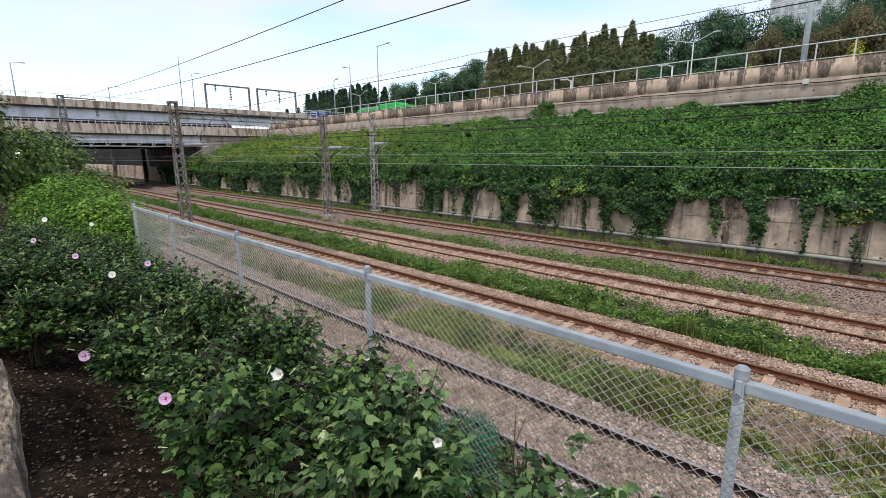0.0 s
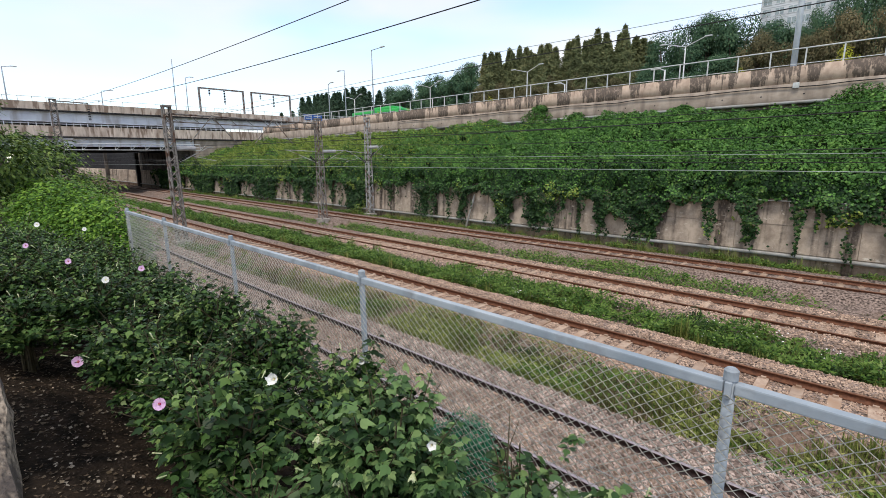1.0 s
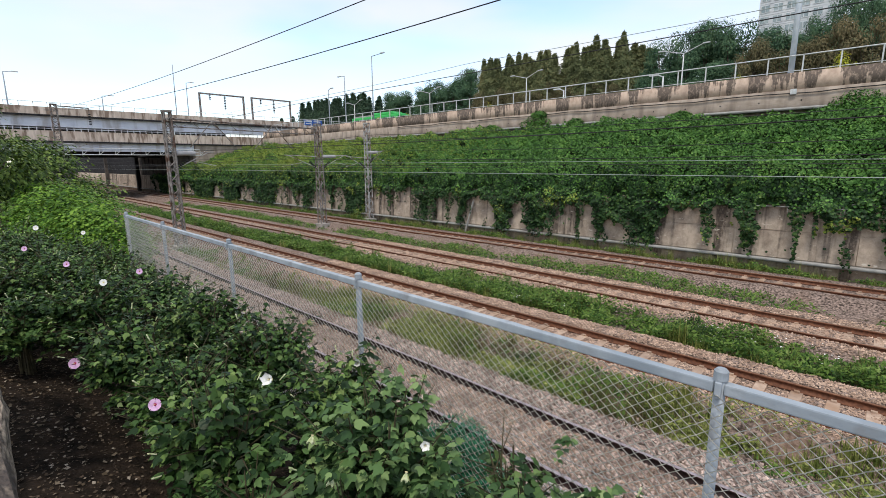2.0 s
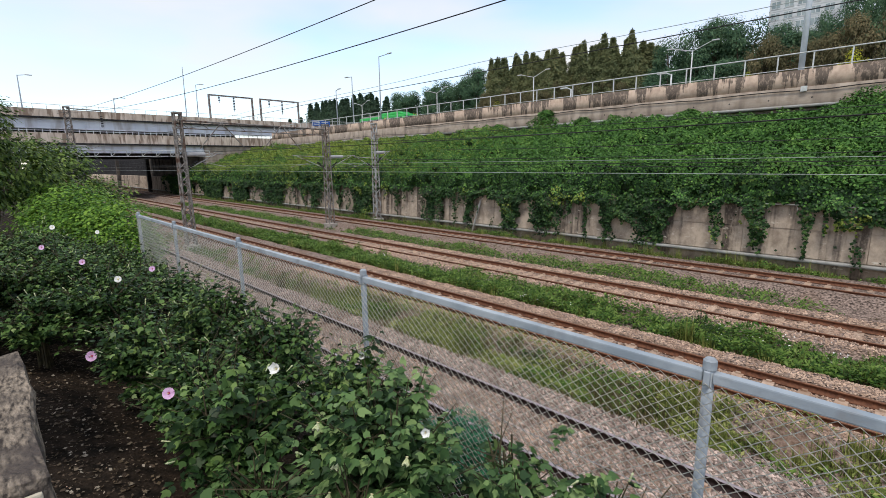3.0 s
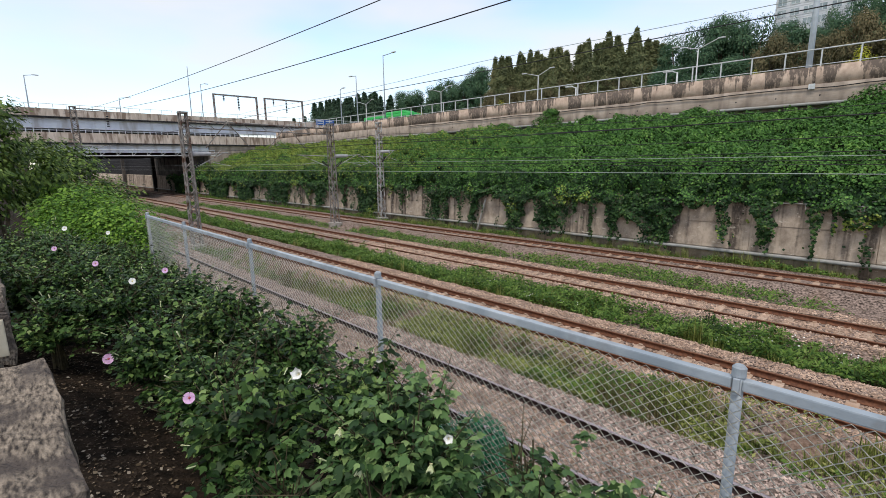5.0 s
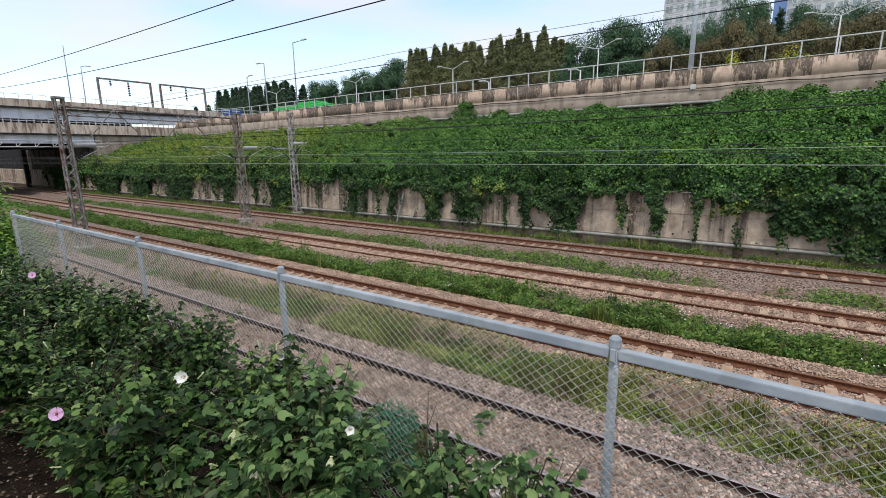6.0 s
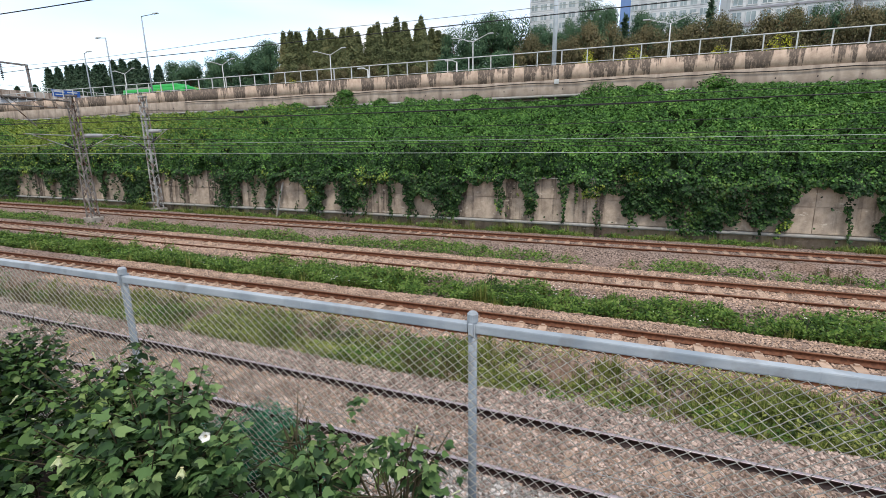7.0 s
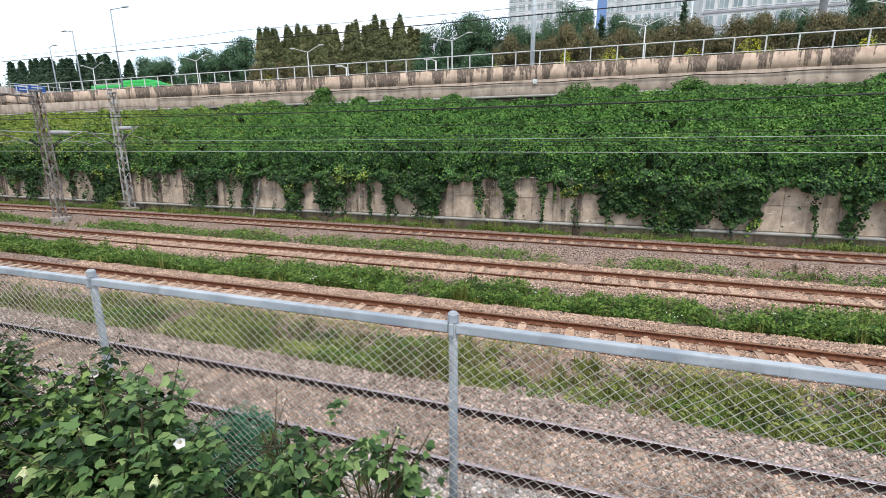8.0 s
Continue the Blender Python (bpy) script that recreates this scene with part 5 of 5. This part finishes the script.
# light walkway hung on the lower girder
bm = bmesh.new()
for z in (6.45, 7.35):
    beam(bm, (7.2, -40, z), (7.2, 19, z), 0.06, 6)
walkway = part("walkway", bm, M_PAINT, bridge)
for k in range(30):
    bm = bmesh.new()
    y = -39 + 2 * k
    beam(bm, (7.2, y, 6.45), (7.2, y, 7.35), 0.045, 4)
    beam(bm, (7.2, y, 6.45), (7.2, y + 1, 7.35), 0.035, 4)
    part("baluster", bm, M_PAINT, walkway)
bm = bmesh.new()
for k in range(70):
    y = -48 + 1.5 * k
    beam(bm, (5.85, y, 12.95), (5.85, y, 13.65), 0.035, 4)
beam(bm, (5.85, -48, 13.65), (5.85, 56, 13.65), 0.035, 4)
part("guard_rail", bm, M_PAINT, bridge)


def portal(y0, y1, label):
    g = tagged(empty("portal_frame", -90, (y0 + y1) / 2, 11.72), label, "portal frame", "portal frames on the bridge")
    w, h = (y1 - y0) / 2, 17.25 - 11.72
    for s in (-1, 1):
        bm = bmesh.new()
        box(bm, -0.15, 0.15, s * w - 0.15, s * w + 0.15, -0.02, h, 0.02)
        part("leg", bm, M_MAST, g)
    bm = bmesh.new()
    box(bm, -0.13, 0.13, -w - 0.15, w + 0.15, h, h + 0.26, 0.02)
    top = part("crossbar", bm, M_MAST, g)
    for yy in (-w * 0.55, w * 0.12):
        bm = bmesh.new()
        n = 3 if yy < -1 else 8
        for k in range(n):
            beam(bm, (0, yy, h - 0.1 - 0.28 * k), (0, yy, h - 0.25 - 0.28 * k), 0.17, 8)
        beam(bm, (0, yy, h), (0, yy, h - 0.28 * n - 0.3), 0.04, 5)
        part("insulator", bm, M_DARK, top)


portal(31.6, 39.4, "dark steel portal frame with hanging insulators on the bridge")
portal(41.0, 48.9, "dark steel portal frame with hanging insulators over the road")
for x, y, h, dy, lab in ((-90, 6.2, 6.0, 1, "curved grey street lamp on the bridge"), (-90, 17.2, 3.8, 1, "short grey street lamp on the bridge"), (-90, 27.6, 9.8, 0.3, "thin leaning grey pole on the bridge"), (-90, 29.5, 7.1, 0.7, "grey street lamp beside the bridge frames")):
    lp = street_lamp(x, y, 11.75, h, [] if "pole" in lab else [(0.9 * dy, 0.12)], M_GALV, lab)
    lp.rotation_euler = (radians(2.0), 0, radians(100))
sign = tagged(empty("road_sign", -83.0, 49.8, 8.83), "blue direction sign with white lettering bars", "road sign")
bm = bmesh.new()
box(bm, -0.06, 0.06, -2.0, 2.0, 3.45, 4.45, 0.02)
plate = part("plate", bm, mat("sign_blue", (0.02, 0.09, 0.35), (0.03, 0.12, 0.42), 3, 0.5, bump=0), sign)
for y0, y1, z0, z1 in ((-1.7, -0.3, 4.1, 4.27), (0.1, 1.6, 4.1, 4.27), (-1.6, -0.5, 3.7, 3.85), (0.2, 1.4, 3.7, 3.85)):
    bm = bmesh.new()
    box(bm, 0.064, 0.072, y0, y1, z0, z1)
    part("lettering_bar", bm, M_PAINT, plate)
for s in (-1.4, 1.4):
    bm = bmesh.new()
    beam(bm, (-0.1, s, -0.1), (-0.1, s, 4.35), 0.06, 8)
    part("post", bm, M_GALV, sign)

# ---- bus ----
M_BUS = mat("bright_green_bus_paint", (0.03, 0.42, 0.08), (0.04, 0.5, 0.1), 1, 0.35, bump=0)
M_GLASS = mat("dark_window_glass", (0.02, 0.025, 0.03), (0.04, 0.05, 0.055), 0.6, 0.12, bump=0)
M_TYRE = mat("black_rubber", (0.015, 0.015, 0.015), (0.03, 0.03, 0.03), 20, 0.9)
bus = tagged(empty("city_bus", -55.6, 44.6, 8.88), "bright green city bus on the road", "bus")
bm = bmesh.new()
box(bm, -5.35, 5.35, -1.24, 1.24, 0.35, 2.78, 0.16)
part("body", bm, M_BUS, bus)
bm = bmesh.new()
box(bm, -5.0, -0.4, -0.95, 0.95, 2.78, 3.0, 0.08)
part("roof_unit", bm, M_LEDGE, bus, "cream roof unit")
bm = bmesh.new()
box(bm, -0.3, 4.9, -1.0, 1.0, 2.74, 3.2, 0.15)
for vv in bm.verts:
    if vv.co.x > 4 and vv.co.z > 2.9:
        vv.co.x -= 0.9
part("roof_fairing", bm, M_BUS, bus)
for k in range(6):
    for s in (-1, 1):
        bm = bmesh.new()
        y = s * 1.245
        box(bm, -4.9 + 1.65 * k, -3.4 + 1.65 * k, min(y, y + s * 0.012), max(y, y + s * 0.012), 1.45, 2.4, 0.004)
        part("window", bm, M_GLASS, bus)
for x, n in ((5.355, "windscreen"), (-5.367, "rear_window")):
    bm = bmesh.new()
    box(bm, x, x + 0.012, -1.05, 1.05, 1.3, 2.5, 0.004)
    part(n, bm, M_GLASS, bus)
for x in (-3.0, 3.1):
    for s in (-1, 1):
        bm = bmesh.new()
        beam(bm, (x, s * 0.98, 0.47), (x, s * 1.25, 0.47), 0.48, 20)
        whl = part("wheel", bm, M_TYRE, bus)
        bm = bmesh.new()
        beam(bm, (x, s * 1.2, 0.47), (x, s * 1.262, 0.47), 0.26, 14)
        part("rim", bm, M_PAINT, whl)


# ---- trees beyond the road ----
M_REDWOOD = leaf_mat("redwood_needles", [(0.05, 0.065, 0.033), (0.14, 0.17, 0.08), (0.23, 0.245, 0.115), (0.33, 0.28, 0.14)], patch=0.5, patch_scale=0.16, translucent=0.25, rough=0.75)
M_DEEP = leaf_mat("deep_green_leaves", [(0.016, 0.042, 0.03), (0.05, 0.11, 0.062), (0.1, 0.18, 0.095), (0.17, 0.26, 0.13)], patch=0.45, patch_scale=0.4, translucent=0.2, rough=0.75)
M_PINE = leaf_mat("pine_needles", [(0.025, 0.05, 0.035), (0.06, 0.11, 0.065), (0.11, 0.17, 0.095)], patch=0.4, patch_scale=0.3, translucent=0.15)
M_AUTUMN = leaf_mat("brownish_leaves", [(0.035, 0.038, 0.02), (0.115, 0.115, 0.058), (0.18, 0.152, 0.08), (0.26, 0.21, 0.11)], patch=0.45, patch_scale=0.4, translucent=0.2, rough=0.75)
M_GOLD = leaf_mat("yellow_green_leaves", [(0.22, 0.28, 0.03), (0.42, 0.45, 0.04), (0.62, 0.52, 0.06)], patch=0.4, patch_scale=1)


def hill_z(x, y):
    return float(np.interp(y - float(bend(x)), [p[0] for p in prof], [p[1] for p in prof]))


def conifer(h, r, n, material, label, seed, size=0.6):
    rr = np.random.RandomState(seed)
    t = tagged(empty("conifer_tree", 0, 0, 0), label, "tree", "row of conifers")
    bm = bmesh.new()
    beam(bm, (0, 0, -0.5), (0, 0, h * 0.95), 0.22, 7, 0.03)
    for k in range(16):
        a, z = rr.uniform(0, 6.28), h * rr.uniform(0.15, 0.85)
        q = r * (1 - z / h) * 0.9
        beam(bm, (0, 0, z), (q * math.cos(a), q * math.sin(a), z + 0.35 * q), 0.05, 4, 0.01)
    part("trunk", bm, M_BARK, t)
    f = rr.rand(n) ** 0.8
    z = h * (0.06 + 0.94 * f)
    a = rr.uniform(0, 2 * math.pi, n)
    tier = 0.75 + 0.3 * np.sin(z * 3.1 + 2 * a + seed) * np.sin(z * 1.7 - 3 * a + 2 * seed)
    prof_r = r * np.clip(1.0 - f, 0, 1) ** 0.85 * tier * (0.45 + 0.75 * rr.rand(n))
    rad = prof_r * rr.uniform(0.3, 1.0, n) ** 0.5 * (1 + 0.2 * np.sin(5 * a + z))
    c = np.stack([rad * np.cos(a), rad * np.sin(a), z], -1)
    out = np.stack([np.cos(a), np.sin(a), 0 * a], -1)
    nrm = out * 0.7 + [0, 0, 0.6] + rr.normal(0, 0.4, (n, 3))
    tip = out * 0.8 + [0, 0, 0.45] + rr.normal(0, 0.45, (n, 3))
    ob = leaves("crown", c, nrm, tip, size * rr.uniform(0.5, 1.5, n), material, width=0.42)
    ob.parent = t
    return t


def round_tree(h, r, n, material, label, seed, size=0.55):
    rr = np.random.RandomState(seed)
    t = tagged(empty("tree", 0, 0, 0), label, "tree", "trees beyond the road")
    lobes = []
    for k in range(30):
        a, u = rr.uniform(0, 6.28), rr.rand()
        zz = h * (0.22 + 0.72 * u)
        q = r * (0.15 + 0.85 * rr.rand() ** 0.6) * math.sqrt(max(0.05, 1 - (1.7 * u - 0.75) ** 2)) * 0.85
        w = r * rr.uniform(0.3, 0.48)
        lobes.append((q * math.cos(a), q * math.sin(a), zz, w, w, w * 0.62))
    L = np.array(lobes)
    bm = bmesh.new()
    beam(bm, (0, 0, -0.5), (0, 0, h * 0.5), 0.3, 8, 0.18)
    for dx, dy, dz, *_ in lobes:
        beam(bm, (0, 0, h * 0.3), (dx, dy, dz), 0.12, 5, 0.03)
    part("trunk", bm, M_BARK, t)
    pick = rr.randint(0, len(L), n)
    d = unit(rr.normal(0, 1, (n, 3)))
    rad = (0.3 + 0.7 * rr.rand(n)) ** 0.5 * (1 + 0.25 * np.sin(5 * d[:, 0] + pick) * np.cos(6 * d[:, 1]))
    c = L[pick, :3] + d * L[pick, 3:] * rad[:, None]
    nrm = d * 0.8 + [0, 0, 0.7] + rr.normal(0, 0.18, (n, 3))
    tip = d * [1, 1, 0.3] + [0, 0, 0.05] + rr.normal(0, 0.5, (n, 3))
    ob = leaves("crown", c, nrm, tip, size * rr.uniform(0.5, 1.3, n), material)
    ob.parent = t
    return t


def grove(protos, spots):
    """Copies of the prototypes at spots of (x, y, height scale, width scale); the prototypes themselves are taken away."""
    for k, (x, y, sz, s) in enumerate(spots):
        copy_thing(protos[k % len(protos)], Matrix.LocRotScale((x, y, hill_z(x, y) - 0.2), Euler((0, 0, (x * 37.7 + y * 11.3) % 6.28)), (s, s, sz)))
    for p in protos:
        for o in list(p.children_recursive) + [p]:
            bpy.data.objects.remove(o)


rt = random.Random(4)
red = [conifer(10, 3.0, 10000, M_REDWOOD, "brownish green dawn redwood beyond the road", 20 + k, 0.36) for k in range(4)]
spots = []
for k in range(34):
    x = -71.5 + 34.0 * k / 33 + rt.uniform(-0.5, 0.5)
    top = 29.6 - 2.2 * min(1, k / 14) + (1.3 if k in (24, 29) else 0) + rt.uniform(-1.3, 0.7)
    y = 90 + rt.uniform(-4, 4)
    spots.append((x, y, (top - hill_z(x, y)) / 10, 1.3 + rt.uniform(-0.2, 0.3)))
for k in range(26):
    x, y = -72 + 35.0 * k / 25, 96 + rt.uniform(-2, 2)
    spots.append((x, y, (27.2 + rt.uniform(-1.0, 1.2) - hill_z(x, y)) / 10, 1.6))
grove(red, spots)
pines = [conifer(9, 2.8, 3500, M_PINE, "dark green conifer on the far hill", 30 + k, 0.5) for k in range(2)]
spots = []
for k in range(30):
    x = -190 + 58 * k / 29 + rt.uniform(-0.8, 0.8)
    y = 110 + rt.uniform(-3, 3)
    h = 31.4 - 0.03 * abs(x + 165) - 3.0 * max(0, (x + 146) / 10) + rt.uniform(-1.8, 0.6) - hill_z(x, y)
    spots.append((x, y, h / 9, 1.5 + rt.uniform(-0.2, 0.4)))
for k in range(9):
    spots.append((-250 + 8 * k + rt.uniform(-2, 2), 128 + rt.uniform(-3, 3), 1.3, 1.5))
grove(pines, spots)
deep = [round_tree(9, 4.2, 14000, M_DEEP, "rounded deep green tree on the hillside", 40 + k, 0.23) for k in range(3)]
spots = []
for x, y, top in ((-30.5, 84, 20.5), (-28.0, 80, 24.0), (-24.5, 79, 24.6), (-21.6, 80, 25.2), (-18.0, 79, 24.4), (-15.0, 80, 22.8), (-12.0, 81, 22.0), (-26.0, 75, 18.5), (-20.0, 75, 18.5), (-14.5, 75, 17.5), (-8.0, 84, 22.0)):
    spots.append((x, y, (top - hill_z(x, y)) / 9, 0.95))
for k in range(13):
    x, y = -128 + 3.6 * k, 110 + rt.uniform(-4, 4)
    spots.append((x, y, (28.6 + (1.2 if k > 3 else 0) + (2.0 if k > 9 else 0) + rt.uniform(-0.8, 0.8) - hill_z(x, y)) / 9, 1.1))
for k in range(14):
    x, y = -112 + 5.4 * k, 74 + rt.uniform(-1.5, 1.5)
    spots.append((x, y, (14.0 + rt.uniform(-0.6, 0.9) - hill_z(x, y)) / 9, 0.75))
for x, y, top in ((-6.0, 79, 25.4), (-3.6, 78, 24.4), (-9.2, 83, 24.6), (-7.5, 77, 21.5), (1.5, 80, 23.4), (4.5, 80, 22.8), (7.5, 82, 22.6), (11, 82, 21.4), (14.0, 81, 21.0), (17.0, 80, 20.6), (20.0, 80, 21.6), (23.5, 80, 22.4), (-1.5, 82, 20.8), (25.4, 81, 21.2), (27, 79, 20.8), (29, 74, 23.6), (33.5, 75, 24.5), (38, 74, 23.8), (43, 75, 24.6), (31, 79, 22.0), (36, 79, 22.6), (41, 80, 22.5), (47, 80, 22.5), (54, 80, 22)):
    spots.append((x, y, (top - hill_z(x, y)) / 9, 0.62))
grove(deep, spots)
aut = [round_tree(7, 3.4, 9000, M_AUTUMN, "brownish autumn tree behind the railing", 50 + k, 0.22) for k in range(3)]
spots = []
for k in range(24):
    x, y = -14 + 2.7 * k, 72.5 + rt.uniform(-2, 2)
    top = 19.0 + rt.uniform(-1.0, 1.5) + (0.6 if k > 14 else 0)
    spots.append((x, y, (top - hill_z(x, y)) / 7, 0.75))
for k in range(13):
    x, y = -70 + 2.6 * k, 85 + rt.uniform(-1.5, 1.5)
    spots.append((x, y, (20.0 + rt.uniform(-1.2, 1.2) - hill_z(x, y)) / 7, 0.75))
for k in range(14):
    x, y = -66 + 3.9 * k, 76 + rt.uniform(-2, 2)
    spots.append((x, y, (14.8 + rt.uniform(-0.7, 0.7) - hill_z(x, y)) / 7, 0.7))
grove(aut, spots)
low = [round_tree(5, 2.6, 5000, M_DEEP, "dark green shrub bank behind the railing", 70 + k, 0.22) for k in range(2)]
spots = []
for k in range(30):
    x, y = -30 + 2.5 * k, 67 + rt.uniform(-1.5, 1.5)
    spots.append((x, y, (13.4 + rt.uniform(-1, 1) - hill_z(x, y)) / 5, 0.85))
grove(low, spots)
tallpine = [conifer(10, 1.7, 1400, M_PINE, "slim dark pine before the apartments", 60)]
grove(tallpine, [(9.7, 77, (23.0 - hill_z(9.7, 77)) / 10, 0.8), (16.0, 78, (19.5 - hill_z(16, 78)) / 10, 0.8), (33.0, 77, (22.0 - hill_z(33, 77)) / 10, 0.9), (-1.2, 82, 1.15, 0.9)])
for x, dz, s in ((-52.0, 0.9, 1.1), (-46.0, 0.9, 1.0), (-32.6, 1.0, 0.6), (-9.0, 0.8, 0.7), (-3.1, 1.5, 0.9), (0.3, 1.5, 1.3), (6.2, 1.1, 1.3), (10.0, 1.6, 1.5), (17.0, 1.2, 1.0)):
    leafy_shrub("roadside_sapling", x, 41.6, 8.84, [(0, 0, dz + 0.95, 0.45 * s, 0.4, 0.6), (0.55 * s, 0, dz * 0.75 + 0.8, 0.5 * s, 0.3, 0.4), (-0.5 * s, 0, dz * 0.7 + 0.75, 0.5 * s, 0.3, 0.4)], 420, 0.17, M_GOLD, "yellow-green sapling behind the railing", int(60 + x), True, 0.5)
for x, y, z, s in ((-25.2, 39.3, 8.3, 1.3), (-25.0, 39.6, 9.2, 0.6), (-21.0, 39.3, 8.2, 0.6), (-30.5, 39.3, 8.2, 0.6), (-1.8, 39.0, 8.2, 1.1), (1.6, 39.1, 8.3, 0.7), (6.0, 39.2, 8.4, 0.9), (17.8, 39.2, 8.2, 1.0), (-12.0, 39.2, 8.2, 0.5), (-79, 38.0, 7.2, 2.2), (-74, 36.5, 6.5, 1.6)):
    leafy_shrub("ivy_clump", x, y + float(bend(x)), z, [(0, 0, 0.35 * s, 0.9 * s, 0.5, 0.5 * s), (0.7 * s, -0.1, 0.15 * s, 0.7 * s, 0.5, 0.35 * s), (-0.6 * s, -0.1, 0.15 * s, 0.7 * s, 0.5, 0.4 * s)], 1100, 0.15, M_IVY, "green ivy clump climbing the parapet", int(90 + x), False)


# ---- apartment blocks ----
# pale, low-contrast paint and glass: distance haze is put into the colours
M_TOWER = mat("hazed_tower_paint", (0.6, 0.63, 0.65), (0.7, 0.72, 0.74), 0.2, 0.8, bump=0, dirt=(0.5, 0.52, 0.55), dirt_scale=0.3)
M_WIN = mat("hazed_apartment_glass", (0.22, 0.28, 0.3), (0.4, 0.47, 0.49), 0.35, 0.2, bump=0)
M_BLUE = mat("blue_stripe_paint", (0.15, 0.25, 0.5), (0.18, 0.3, 0.56), 0.4, 0.8, bump=0)
M_BAND = mat("grey_band_paint", (0.28, 0.28, 0.32), (0.34, 0.34, 0.38), 0.4, 0.8, bump=0)


def apartment(x0, x1, y0, depth, z0, floors, fh, bays, label, stripe=None, balcony=False):
    b = tagged(empty("apartment_building", (x0 + x1) / 2, y0, z0), label, "building", "apartment buildings")
    w = (x1 - x0) / 2
    H = floors * fh
    bm = bmesh.new()
    box(bm, -w, w, 0, depth, -6, H)
    wall = part("wall", bm, M_TOWER, b)
    bm = bmesh.new()
    box(bm, -w - 0.2, w + 0.2, -0.2, depth + 0.2, H, H + 0.5)
    box(bm, -w * 0.3, w * 0.3, depth * 0.3, depth * 0.7, H + 0.5, H + 3.2)
    part("roof", bm, M_BAND, b)
    bw = 2 * w / bays
    bm = bmesh.new()
    box(bm, -bw * 0.34, bw * 0.34, -0.07, 0.03, fh * 0.24, fh * 0.82)
    glass = part("window", bm, M_WIN, b)
    bm = bmesh.new()
    for a in (-0.36, -0.02, 0.33):
        box(bm, bw * a, bw * (a + 0.04), -0.14, -0.06, fh * 0.2, fh * 0.86)
    box(bm, -bw * 0.4, bw * 0.4, -0.14, -0.06, fh * 0.18, fh * 0.23)
    frm = part("frame", bm, M_TOWER, glass)
    k = 0
    for fl in range(floors):
        for c in range(bays):
            if k:
                g, fr = glass.copy(), frm.copy()
                scene.collection.objects.link(g)
                scene.collection.objects.link(fr)
                fr.parent = g
            else:
                g = glass
            g.location = (-w + bw * (c + 0.5), 0, fl * fh)
            k += 1
        bm = bmesh.new()
        box(bm, -w - 0.02, w + 0.02, -0.16 if balcony else -0.06, 0.0, fl * fh - 0.1, fl * fh + 0.22)
        part("floor_band", bm, M_BAND if balcony else M_TOWER, b)
    if stripe:
        bm = bmesh.new()
        box(bm, stripe[0], stripe[1], -0.3, 0, 0, H)
        part("stripe", bm, M_BLUE, b, "blue painted stripe")
    return b


apartment(-29.5, -13.2, 150, 14, 20, 14, 2.7, 6, "tall pale grey apartment tower on the hill")
apartment(-4.0, 20.5, 150, 14, 20, 13, 2.7, 10, "broad pale apartment tower with a blue stripe", (-12.2, -9.6))
apartment(16.2, 34.5, 105, 12, 13.0, 8, 2.9, 8, "white apartment block with grey floor bands", None, True)
apartment(36.5, 66, 107, 12, 13.0, 8, 2.9, 11, "white apartment block farther along", None, True)
